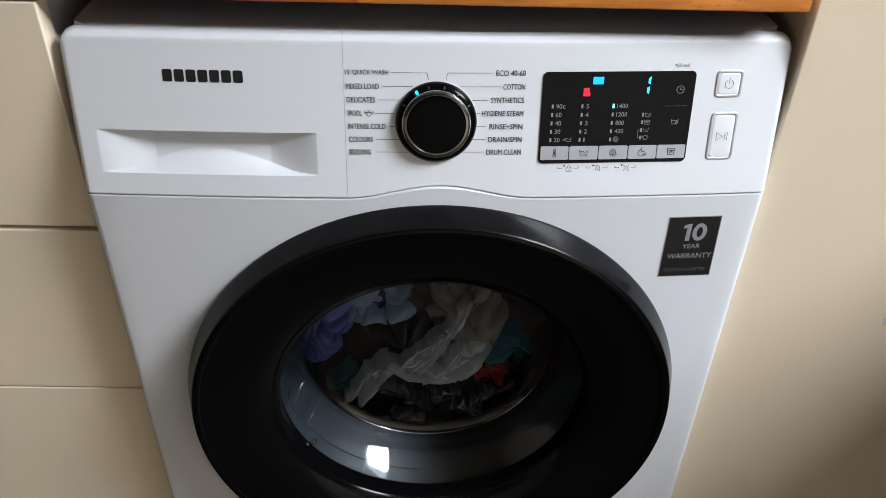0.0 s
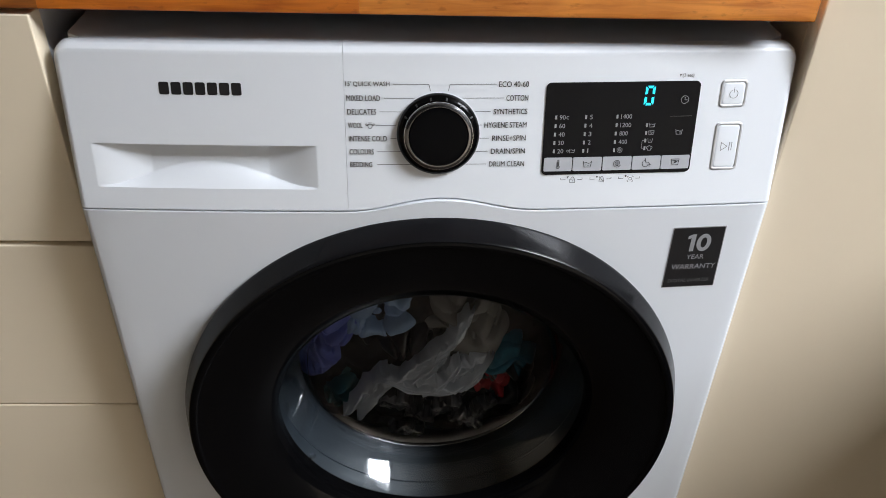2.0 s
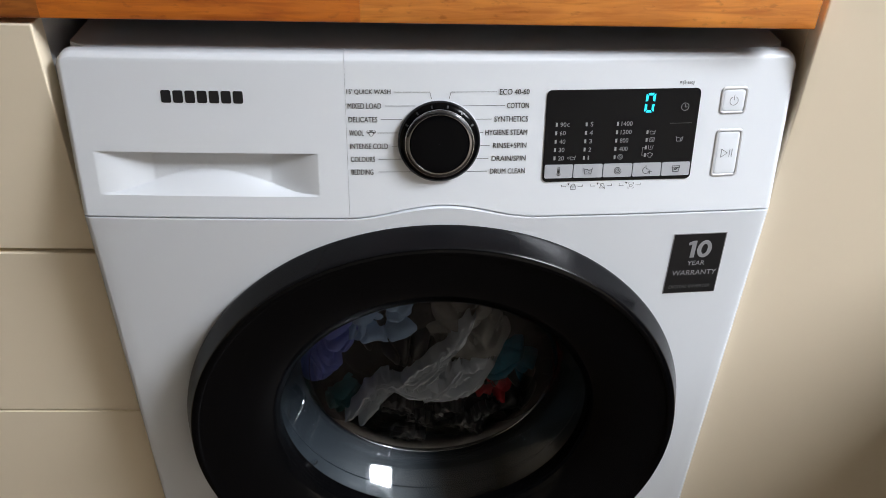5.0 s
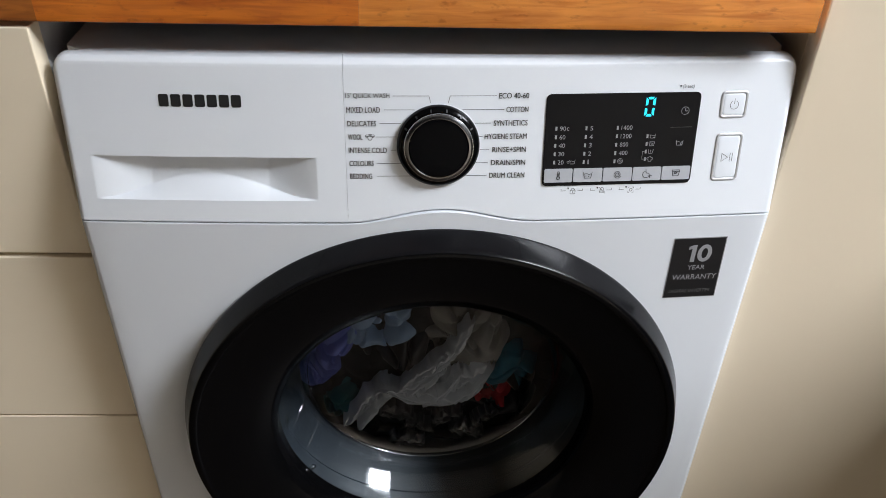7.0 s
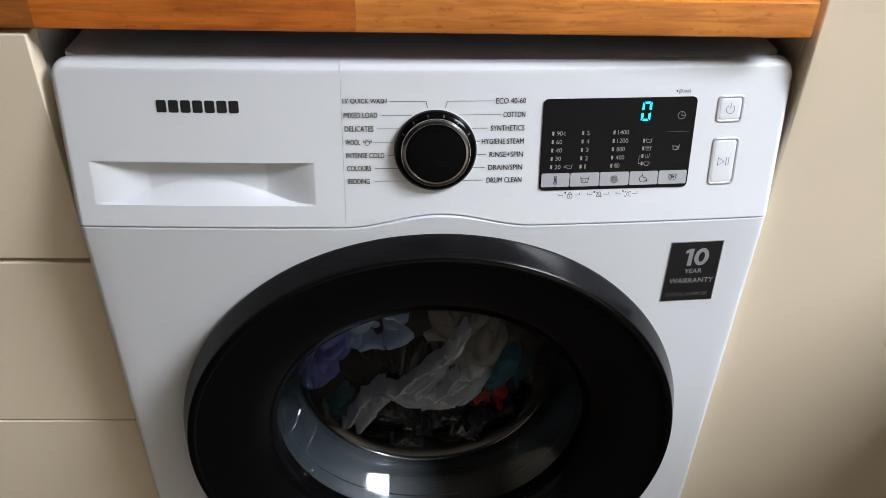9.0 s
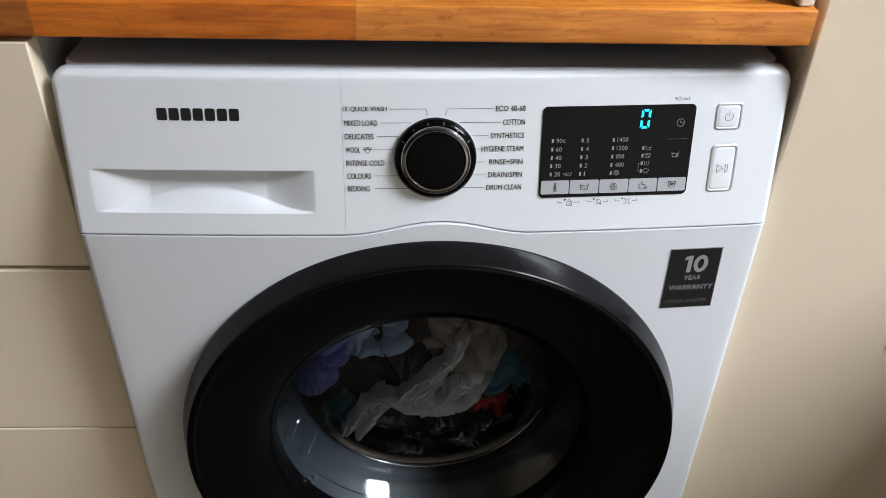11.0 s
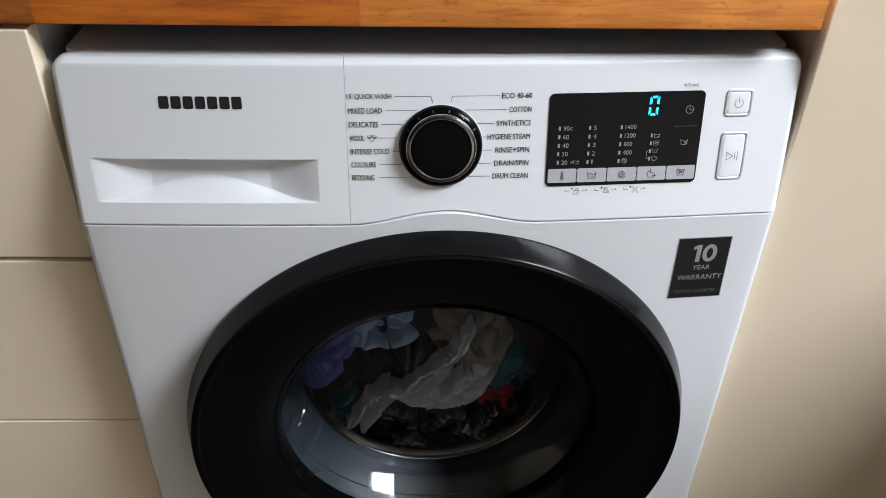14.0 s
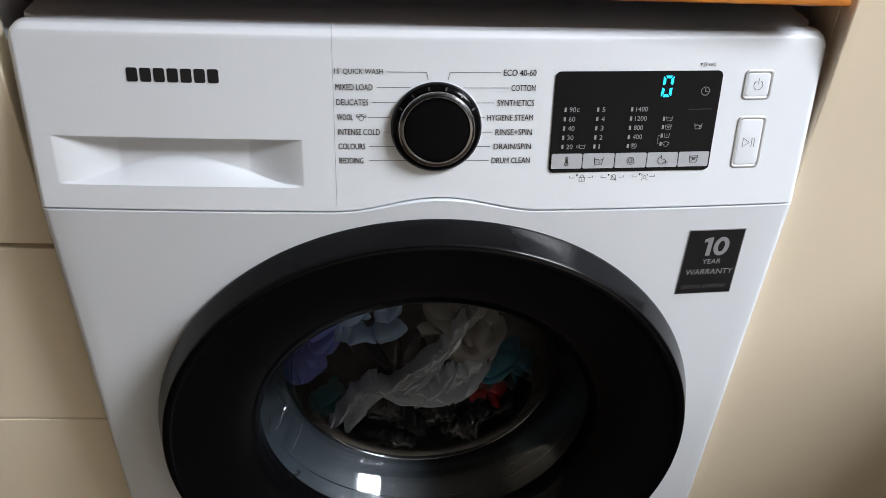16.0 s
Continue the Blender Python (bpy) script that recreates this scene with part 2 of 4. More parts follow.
def strokes(lines, width, off, thick=0.0002):
    """Ribbons along polylines of (x, s), joined into one icon."""
    bm = bmesh.new()
    for line in lines:
        for (x0, s0), (x1, s1) in zip(line, line[1:]):
            d = math.hypot(x1 - x0, s1 - s0) or 1
            nx, ns, ex, es = -(s1 - s0) / d * width / 2, (x1 - x0) / d * width / 2, (x1 - x0) / d * width / 3, (s1 - s0) / d * width / 3
            q = [(x0 + nx - ex, s0 + ns - es), (x1 + nx + ex, s1 + ns + es), (x1 - nx + ex, s1 - ns + es), (x0 - nx - ex, s0 - ns - es)]
            top = [bm.verts.new(front(x, s, off + thick)) for x, s in q]
            low = [bm.verts.new(front(x, s, off)) for x, s in q]
            bm.faces.new(top)
            for i in range(4):
                bm.faces.new((top[i], top[(i + 1) % 4], low[(i + 1) % 4], low[i]))
    return bm


def arc(cx, cs, r, a0, a1, n=14, rs=None):
    rs = rs or r
    return [(cx + r * math.cos(radians(a0 + (a1 - a0) * i / n)), cs + rs * math.sin(radians(a0 + (a1 - a0) * i / n))) for i in range(n + 1)]


def lettering(name, words, x0, x1, s0, s1, mat, parent, off=0.0002, slant=0.0, weight=0.0):
    """Words in the built-in font, fitted between x0 and x1 and between the heights s0 and s1, laid on the front."""
    cu = bpy.data.curves.new(name, "FONT")
    cu.body, cu.extrude, cu.resolution_u, cu.offset = words, 0.05, 3, weight
    tmp = bpy.data.objects.new(name, cu)
    scene.collection.objects.link(tmp)
    me = bpy.data.meshes.new_from_object(tmp.evaluated_get(bpy.context.evaluated_depsgraph_get()))
    bpy.data.objects.remove(tmp)
    xs, ys = [q.co.x for q in me.vertices], [q.co.y for q in me.vertices]
    ax, bx, ay, by = min(xs), max(xs), min(ys), max(ys)
    for q in me.vertices:
        u, w = (q.co.x - ax) / (bx - ax), (q.co.y - ay) / (by - ay)
        q.co = front(x0 + (x1 - x0) * u + slant * (w - 0.5) * (s1 - s0), s0 + (s1 - s0) * w, off + (0.00015 if q.co.z > 0 else 0))
    me.materials.clear()
    me.materials.append(mat)
    ob = new(name, me)
    ob.parent = parent
    return ob


# ---- setting ----
def room():
    thing("floor", box(-2.2, WALL_E, -1.75, 0.75, -0.06, 0.0), FLOORWOOD, "dark brown wooden kitchen floor", "floor", "structure")
    x0, x1, y0, y1 = ROOF_X - ROOF_W / 2, ROOF_X + ROOF_W / 2, ROOF_Y - ROOF_L / 2, ROOF_Y + ROOF_L / 2
    bm = bmesh.new()
    for a, b, c, d, e, f in ((-2.2, x0, -1.75, 0.75, 2.4, 2.46), (x1, WALL_E, -1.75, 0.75, 2.4, 2.46), (x0, x1, -1.75, y0, 2.4, 2.46), (x0, x1, y1, 0.75, 2.4, 2.46)):
        piece = box(a, b, c, d, e, f)
        me = bpy.data.meshes.new("piece")
        piece.to_mesh(me)
        piece.free()
        bm.from_mesh(me)
        bpy.data.meshes.remove(me)
    thing("ceiling", bm, CEILING, "white painted ceiling with a roof window opening", "ceiling", "structure")
    win = tagged(new("window_1"), "white-framed roof window letting in daylight", "window", kind="structure")
    g = 0.03
    for a, b, c, d in ((x0 - g, x0, y0 - g, y1 + g), (x1, x1 + g, y0 - g, y1 + g), (x0, x1, y0 - g, y0), (x0, x1, y1, y1 + g)):
        part("window_frame", box(a, b, c, d, 2.462, 2.56, 0.004), UPVC, win)
    thing("wall_north", box(-2.2, WALL_E, 0.66, 0.76, 0.0, 2.4), PALE_WALL, "pale painted wall behind the worktop", "wall", "structure")
    # out of view; its pale colour reflects fill into the left-hand shadows
    thing("wall_west", box(-2.3, -2.2, -1.75, 0.76, 0.0, 2.4), FILL_WALL, "unseen cream wall, pale to fill the shadows on the left", "wall", "structure")
    thing("wall_east", box(WALL_E, WALL_E + 0.1, -1.75, 0.76, 0.0, 2.4), WALL, "dark taupe painted kitchen wall", "wall", "structure")
    # out of view, added to block window light from the panel's lower right
    thing("shade_wall", box(0.74, 0.84, -0.62, 0.10, 0.0, 0.90), WALL, "plain unseen half-height wall added to shade the tall panel", "wall", "structure")
    # behind the camera; dark so that little light bounces under the worktop
    thing("wall_south", box(-2.3, WALL_E + 0.1, WALL_S - 0.15, WALL_S, 0.90, 2.4), DARK_WALL, "unseen dark upper wall added to keep light out of the worktop gap", "wall", "structure")
    # unseen reflector: throws warm fill on the lower fronts from below worktop height
    thing("bounce_wall", box(-2.3, WALL_E + 0.1, WALL_S - 0.15, WALL_S + 0.01, 0.0, 0.8995), BOUNCE_WALL, "unseen warm cream lower wall added to bounce fill light", "wall", "structure")


room()


# ---- kitchen units ----
WT_Y, WT_Z, WT_T = 0.0156, 0.8633, 0.0287


def stave(x0, x1):
    """A length of worktop with an eased front edge; its ends butt square against the next."""
    r, y1, z1 = 0.0022, 0.655, WT_Z + WT_T
    ring = [(y1, WT_Z), (y1, z1)]
    ring += [(WT_Y + r - r * math.sin(radians(a)), z1 - r + r * math.cos(radians(a))) for a in (0, 22, 45, 67, 90)]
    ring += [(WT_Y + r - r * math.cos(radians(a)), WT_Z + r - r * math.sin(radians(a))) for a in (0, 22, 45, 67, 90)]
    bm = loft([[(x, y, z) for y, z in ring] for x in (x0, x1)], True)
    for k in (0, len(ring)):
        bm.verts.ensure_lookup_table()
        bm.faces.new([bm.verts[k + i] for i in range(len(ring))])
    return bm


def worktop():
    top = tagged(new("worktop"), "oiled orange-brown solid wood worktop over the washing machine", "worktop")
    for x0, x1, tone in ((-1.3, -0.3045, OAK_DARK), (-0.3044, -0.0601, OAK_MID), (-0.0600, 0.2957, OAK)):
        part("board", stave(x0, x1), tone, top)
    # added dark sheet: keeps the gap above the machine in shade
    part("shade_sheet", box(-0.2950, 0.2900, WT_Y + 0.012, 0.655, WT_Z - 0.0012, WT_Z - 0.0001), SHADE_SHEET, top, "dark sheet added under the worktop to deepen the gap's shade")
    return top


def drawer_unit():
    unit = tagged(new("drawer_unit"), "cream gloss drawer unit beside the washing machine", "cabinet")
    part("carcass", box(-0.9225, -0.3245, 0.0385, 0.60, 0.10, 0.856, 0.001), CARCASS, unit, "white board carcass")
    part("filler_strip", box(-0.3242, -0.3165, 0.0385, 0.20, 0.10, 0.856, 0.001), CARCASS, unit, "white filler strip at the carcass edge")
    part("plinth", box(-0.9225, -0.3235, 0.10, 0.118, 0.0, 0.10, 0.001), CREAM, unit)
    for z0, z1 in ((0.6455, 0.8585), (0.4318, 0.6405), (0.104, 0.4300)):
        part("drawer_front", box(-0.920, -0.3139, 0.0170, 0.0380, z0, z1, 0.0014, 3), CREAM, unit)
    return unit


def tall_unit():
    unit = tagged(new("tall_unit"), "cream gloss tall end panel beside the washing machine", "cabinet")
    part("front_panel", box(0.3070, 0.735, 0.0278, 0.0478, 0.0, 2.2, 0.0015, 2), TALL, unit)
    part("side_panel", box(0.3075, 0.3270, 0.0483, 0.655, 0.0, 2.2, 0.001), CREAM, unit)
    part("catch", box(0.4765, 0.4905, 0.0270, 0.0277, 0.5305, 0.5615, 0.0003, 2), UPVC, unit, "small white plastic catch")
    return unit


worktop()
drawer_unit()
tall_unit()
thing("upstand", box(0.2827, 0.2947, 0.023, 0.65, WT_Z + WT_T + 0.0002, WT_Z + WT_T + 0.10, 0.002), CREAM_TRIM, "cream painted upstand strip on the end of the worktop", "trim", "structure")


# ---- washing machine ----
DOOR_X, DOOR_Z = 0.004, 0.438


def body_shell(m):
    """Front sheet with a round door opening, rounded upright edges and plain sides."""
    n, r0, e = 160, 0.205, 0.007
    zl, hw = 0.012, HALF + 0.003 - e
    angles = sorted([2 * math.pi * i / n for i in range(n)] + [math.atan2(z - DOOR_Z, x - DOOR_X) % (2 * math.pi) for x in (-hw, hw) for z in (zl, SEAM - 0.0012)])
    inner, rim = [], []
    for a in angles:
        c, s = math.cos(a), math.sin(a)
        inner.append((DOOR_X + r0 * c, DOOR_Z + r0 * s))
        k = min(((hw - DOOR_X) / c if c > 1e-9 else (-hw - DOOR_X) / c if c < -1e-9 else 9), ((SEAM - 0.0012 - DOOR_Z) / s if s > 1e-9 else (zl - DOOR_Z) / s if s < -1e-9 else 9))
        x, z = DOOR_X + k * c, DOOR_Z + k * s
        rim.append((x, z))
    rows = []
    for f in (0, 0.02, 0.15, 0.3, 0.45, 0.6, 0.75, 0.88, 1.0):
        row = []
        for (xi, zi), (xo, zo) in zip(inner, rim):
            lift = seam(xo) if zo > SEAM - 0.002 else 0.0
            x, z = xi + (xo - xi) * f, zi + (zo + lift - zi) * f
            row.append((x, front(x, -0.1)[1] + (0.012 if f == 0 else 0), z))
        rows.append(row)
    for ox, oy in ((0.45, 0.10), (0.8, 0.4), (1.0, 1.0), (1.0, 4.0), (1.0, 75.0)):
        row = []
        for (x, z), (xe, ye, ze) in zip(rim, rows[8]):
            side = 1 if x > hw - 1e-6 else -1 if x < -hw + 1e-6 else 0
            topped = z > SEAM - 0.002
            back = oy * e
            if topped and not side:
                back = min(back, 0.05)
            row.append((xe + side * ox * e, ye + back, ze))
        rows.append(row)
    part("body", loft(rows, True), WHITE, m, "white enamelled steel body")


def panel_piece(xs, m, name, label, hollow=None, caps=(True, True)):
    """A piece of the control panel over the given columns; hollow gives how deep its surface is pressed in."""
    rc, rx = 0.013, 0.006
    cols = []
    grid = [i / 44 for i in range(45)]
    for k, x in enumerate(xs):
        ax = abs(x)
        cut = 0.0 if ax < HALF - rc else rc - math.sqrt(max(0.0, rc * rc - (ax - (HALF - rc)) ** 2))
        edge = 0.0 if ax < HALF - rx else rx - math.sqrt(max(0.0, rx * rx - (ax - (HALF - rx)) ** 2))
        lo, hi = seam(x) + 0.0004, TOP - 0.005 - cut
        col = [front(x, lo, -edge - 0.012), front(x, lo, -edge - 0.0012), front(x, lo + 0.0009, -edge)]
        base = [lo + 0.002 + (hi - lo - 0.002) * g for g in grid]
        flare = math.copysign(0.0038 * min(1.0, max(0.0, (ax - 0.235) / 0.06)), x)
        if hollow:
            base = sorted(base + [0.0200, 0.0203, 0.0574, 0.0581, 0.0583, 0.0585] + [0.021 + 0.0009 * i for i in range(41)])
        for s in base:
            d = hollow(x, s) if hollow else 0.0
            col.append(front(x, s, -edge - d))
        for up, back in ((0.0008, 0.0003), (0.0045, 0.0036), (0.0050, 0.0050)):
            col.append(front(x, hi + up, -edge - back))
        q = col[-1]
        col.append((q[0], q[1] + 0.0040, q[2] + 0.0004))
        col.append((q[0], q[1] + 0.0070, q[2] + 0.0002))
        col.append((q[0], q[1] + 0.0076, q[2] - 0.0008))
        col.append((q[0], q[1] + 0.0076, q[2] - 0.012))
        cols.append([(a + flare * (0.72 + 0.28 * min(1.0, max(0.0, (c - SEAM) / (TOP * CA)))), b, c) for a, b, c in col])
    for i, cap in ((0, caps[0]), (-1, caps[1])):
        away = [(p[0], p[1] + (0.06 if abs(p[0]) > 0.29 else 0.0032), p[2]) for p in cols[i]]
        cols.insert(0, away) if i == 0 else cols.append(away)
    return part(name, loft(cols), PLASTIC, m, label)


def top_plate():
    """The flat top, its front edge bowed like the panel before it and rounded over."""
    rows, z = [], 0.8350
    for i in range(41):
        x = -0.2980 + 0.5960 * i / 40
        y = front(x, TOP)[1] + 0.008 * CA + 0.0070
        cut = max(0.0, abs(x) - 0.283) ** 2 / 0.014 * 0.7
        rows.append([(x, y + cut, z - 0.018), (x, y + cut, z - 0.0022), (x, y + cut + 0.0006, z - 0.0007), (x, y + cut + 0.0022, z), (x, 0.2, z), (x, 0.55, z), (x, 0.55, z - 0.018)])
    return loft(rows)


def pocket(x, s):
    """The drawer's grip: a shallow well with slanting ends, under a sharp lip, above a rising arched floor."""
    x0, x1, s0, s1 = -0.2815, -0.0985, 0.0203, 0.0583
    if not (x0 < x < x1 and s0 < s < s1 + 0.0001):
        return 0.0
    u, w = (x - (x0 + x1) / 2) / ((x1 - x0) / 2), (s - s0) / (s1 - s0)
    ends = min(1.0, (1 - abs(u)) / 0.46)
    ends = ends * ends * (3 - 2 * ends) * 0.35 + ends * 0.65
    arch = 0.04 + 0.50 * math.cos(math.pi / 2 * min(1.0, abs(u + 0.03) / 0.88)) ** 1.6
    k = w / arch
    soft_ = 0.04
    k = k if k < 1 - soft_ else 1.0 if k > 1 + soft_ else k - (k - 1 + soft_) ** 2 / (4 * soft_)
    rise = min(1.0, w / 0.9)
    return 0.0145 * ends * (0.80 * k + 0.20 * rise)


def columns(a, b, n, extra=()):
    return sorted(set([a + (b - a) * i / n for i in range(n + 1)] + [x for x in extra if a < x < b]))


def tub(cx, cs, w, h):
    """A wash-tub outline."""
    return [[(cx - w / 2, cs + h / 2), (cx - w * 0.36, cs - h / 2), (cx + w * 0.36, cs - h / 2), (cx + w / 2, cs + h / 2)],
            [(cx - w * 0.45, cs + h * 0.16), (cx - w * 0.15, cs + h * 0.28), (cx + w * 0.12, cs + h * 0.10), (cx + w * 0.45, cs + h * 0.22)]]


LIT = {}


def washing_machine():
    m = tagged(new("washing_machine"), "white front-loading washing machine with a glossy black door", "washing machine")
    m.matrix_basis = pose(0, 0, 0, 0, 0, TURN)
    body_shell(m)
    rim = [HALF - 0.016 * k for k in (0.0, 0.04, 0.1, 0.18, 0.28, 0.38, 0.52, 0.7, 0.85, 1.0)]
    panel_piece(columns(-0.07395, HALF, 60, rim), m, "control_panel", "white plastic control panel")
    panel_piece(columns(-HALF, -0.0742, 240, [-x for x in rim]), m, "detergent_drawer", "white detergent drawer front with a recessed grip", pocket)
    xs = [-0.292 + 0.584 * i / 60 for i in range(61)]
    part("seam_backing", loft([[front(x, seam(x) + 0.008, -0.010) for x in xs], [front(x, seam(x) + 0.0004, -0.0085) for x in xs], [(x, front(x, 0)[1] + 0.009, SEAM + seam(x) - 0.008) for x in xs]]), GAP, m, "dark gap behind the long seam")
    part("seam_backing", loft([[front(x, 0.004 + 0.126 * i / 12, -0.0035) for i in range(13)] for x in (-0.0790, -0.0742, -0.0690)]), GAP, m, "dark gap beside the drawer")
    part("top_plate", top_plate(), WHITE, m, "white top plate")
    for x in (-0.24, 0.24):
        for y in (0.06, 0.48):
            part("foot", lathe([(0.0, 0.0), (0.022, 0.0), (0.022, 0.010), (0.015, 0.014), (0.0, 0.014)], 0, 0, 20), RUBBER, m).matrix_basis = pose(x, y, 0.0, 90, 0, 0)
    panel_marks(m)
    display(m)
    dial(m)
    for nm, x0, x1, s0, s1 in (("power_button", 0.2395, 0.2635, 0.0882, 0.1118), ("start_button", 0.2400, 0.2645, 0.0328, 0.0755)):
        part("button_surround", button_rim(x0, x1, s0, s1), SILVER, m, "chrome rim round a button")
        cap = part(nm, button_cap(x0 + 0.0025, x1 - 0.0025, s0 + 0.0025, s1 - 0.0025), PLASTIC, m, "white push button")
        cx, cs = (x0 + x1) / 2, (s0 + s1) / 2
        if nm == "power_button":
            part("icon", strokes([arc(cx, cs - 0.0003, 0.0036, 120, 420, 20), [(cx, cs + 0.0005), (cx, cs + 0.0050)]], 0.00035, 0.0009), GREY_INK, cap)
        else:
            part("icon", strokes([[(cx - 0.0050, cs + 0.0036), (cx - 0.0050, cs - 0.0036), (cx + 0.0006, cs), (cx - 0.0050, cs + 0.0036)], [(cx + 0.0024, cs + 0.0036), (cx + 0.0024, cs - 0.0036)], [(cx + 0.0045, cs + 0.0036), (cx + 0.0045, cs - 0.0036)]], 0.00035, 0.0009), GREY_INK, cap)
    sticker(m)
    door(m)
    return m


def button_rim(x0, x1, s0, s1):
    """A half-round chrome bead that runs round a button."""
    rows = []
    for k in range(10):
        a = math.pi * k / 9
        inset, off = 0.0014 - 0.0014 * math.cos(a), 0.0011 * math.sin(a) - 0.0001
        rows.append([front(x, s, off) for x, s in rounded(x0 + inset, x1 - inset, s0 + inset, s1 - inset, 0.0042 - inset, 10)])
    return loft(rows, True)


def button_cap(x0, x1, s0, s1):
    rows = []
    for inset, off in ((0.0, -0.0002), (0.0, 0.0004), (0.0004, 0.0006), (0.0011, 0.0008), (0.002, 0.0009)):
        rows.append([front(x, s, off) for x, s in rounded(x0 + inset, x1 - inset, s0 + inset, s1 - inset, 0.0034 - inset * 0.5)])
    bm = loft(rows, True)
    bm.verts.ensure_lookup_table()
    n = len(rows[0])
    bm.faces.new([bm.verts[len(rows) * n - n + i] for i in range(n)])
    return bm


def panel_marks(m):
    """Printed programme names, their leader lines, the maker's mark as plain blocks, small printed symbols."""
    base = (0.1081, 0.0967, 0.0854, 0.0741, 0.0628, 0.0515, 0.0403)
    h = 0.0046
    left = (("15' QUICK WASH", -0.0727, -0.0360), ("MIXED LOAD", -0.0722, -0.0438), ("DELICATES", -0.0719, -0.0472), ("WOOL", -0.0717, -0.0586), ("INTENSE COLD", -0.0714, -0.0388), ("COLOURS", -0.0712, -0.0499), ("BEDDING", -0.0710, -0.0515))
    right = (("ECO 40-60", 0.0521, 0.0766), ("COTTON", 0.0585, 0.0766), ("SYNTHETICS", 0.0484, 0.0765), ("HYGIENE STEAM", 0.0412, 0.0764), ("RINSE+SPIN", 0.0480, 0.0763), ("DRAIN/SPIN", 0.0473, 0.0762), ("DRUM CLEAN", 0.0462, 0.0761))
    for b, (words, x0, x1), (words2, x2, x3) in zip(base, left, right):
        lettering("programme_name", words, x0, x1 - 0.0012, b, b + h, INK, m)
        lettering("programme_name", words2, x2, x3, b, b + h, INK, m)
    lines = [[(-0.0345, 0.1104), (-0.0053, 0.1104), (-0.0040, 0.1050)], [(0.0500, 0.1104), (0.0120, 0.1104), (0.0106, 0.1050)]]
    ends = ((-0.0418, -0.0172, 0.0222, 0.0566), (-0.0455, -0.0280, 0.0326, 0.0458), (-0.0488, -0.0325, 0.0368, 0.0392), (-0.0368, -0.0322, 0.0370, 0.0452), (-0.0480, -0.0285, 0.0328, 0.0442), (-0.0482, -0.0200, 0.0245, 0.0436))
    for b, (a, c, d, e) in zip(base[1:], ends):
        lines += [[(a, b + 0.0023), (c, b + 0.0023)], [(d, b + 0.0023), (e, b + 0.0023)]]
    for line in lines:
        part("leader_line", strokes([line], 0.00036, 0.0), GREY_INK, m)
    part("icon", strokes([arc(-0.0537, 0.0762, 0.0021, 200, -20, 10, 0.0014), [(-0.0566, 0.0768), (-0.0508, 0.0768)], arc(-0.0537, 0.0762, 0.0018, 180, 360, 10, 0.0026), arc(-0.0562, 0.0772, 0.0011, 90, 270, 6), arc(-0.0512, 0.0772, 0.0011, -90, 90, 6), [(-0.0552, 0.0784), (-0.0522, 0.0784)]], 0.00036, 0.0), INK, m, "small black wool symbol")
    # maker's mark: seven plain black blocks
    for i in range(7):
        x = -0.2220 + i * 0.00963
        w = 0.0079
        part("mark_block", plate(rounded(x, x + w, 0.1003, 0.1104, 0.0014, 3), 0.0003), INK, m, "plain black block of the maker's mark")
    part("icon", plate([(0.2025, 0.1170), (0.2043, 0.1170), (0.2034, 0.1150)], 0.0002), GREY_INK, m)
    lettering("small_print", "(3 sec)", 0.2052, 0.2150, 0.1140, 0.1178, PALE_INK, m)
    for x0, x1 in ((0.1088, 0.1275), (0.1345, 0.1530), (0.1598, 0.1785)):
        c = (x0 + x1) / 2
        part("leader_line", strokes([[(x0, 0.0290), (x0, 0.0274), (x0 + 0.004, 0.0274)], [(x1 - 0.004, 0.0274), (x1, 0.0274), (x1, 0.0290)]], 0.00035, 0.0), GREY_INK, m)
        part("icon", plate([(c - 0.0042, 0.0303), (c - 0.0024, 0.0303), (c - 0.0033, 0.0284)], 0.0002), INK, m)
        if x0 < 0.12:
            sh = [[(c - 0.0013, 0.0278), (c + 0.0030, 0.0278), (c + 0.0030, 0.0246), (c - 0.0013, 0.0246), (c - 0.0013, 0.0278)], arc(c + 0.0009, 0.0278, 0.0015, 0, 180, 8, 0.0020), [(c + 0.0009, 0.0268), (c + 0.0009, 0.0256)]]
        elif x0 < 0.14:
            sh = [arc(c + 0.0010, 0.0275, 0.0016, 0, 180, 8, 0.0022), [(c - 0.0006, 0.0275), (c - 0.0012, 0.0254), (c + 0.0032, 0.0254), (c + 0.0026, 0.0275)], [(c - 0.0014, 0.0297), (c + 0.0034, 0.0245)]]
        else:
            sh = [arc(c + 0.0010, 0.0270, 0.0013, 0, 360, 12), [(c - 0.0014, 0.0284), (c - 0.0014, 0.0294), (c - 0.0004, 0.0294)], [(c + 0.0024, 0.0294), (c + 0.0034, 0.0294), (c + 0.0034, 0.0284)], [(c - 0.0014, 0.0256), (c - 0.0014, 0.0246), (c - 0.0004, 0.0246)], [(c + 0.0024, 0.0246), (c + 0.0034, 0.0246), (c + 0.0034, 0.0256)]]
        part("icon", strokes(sh, 0.00035, 0.0), GREY_INK, m)


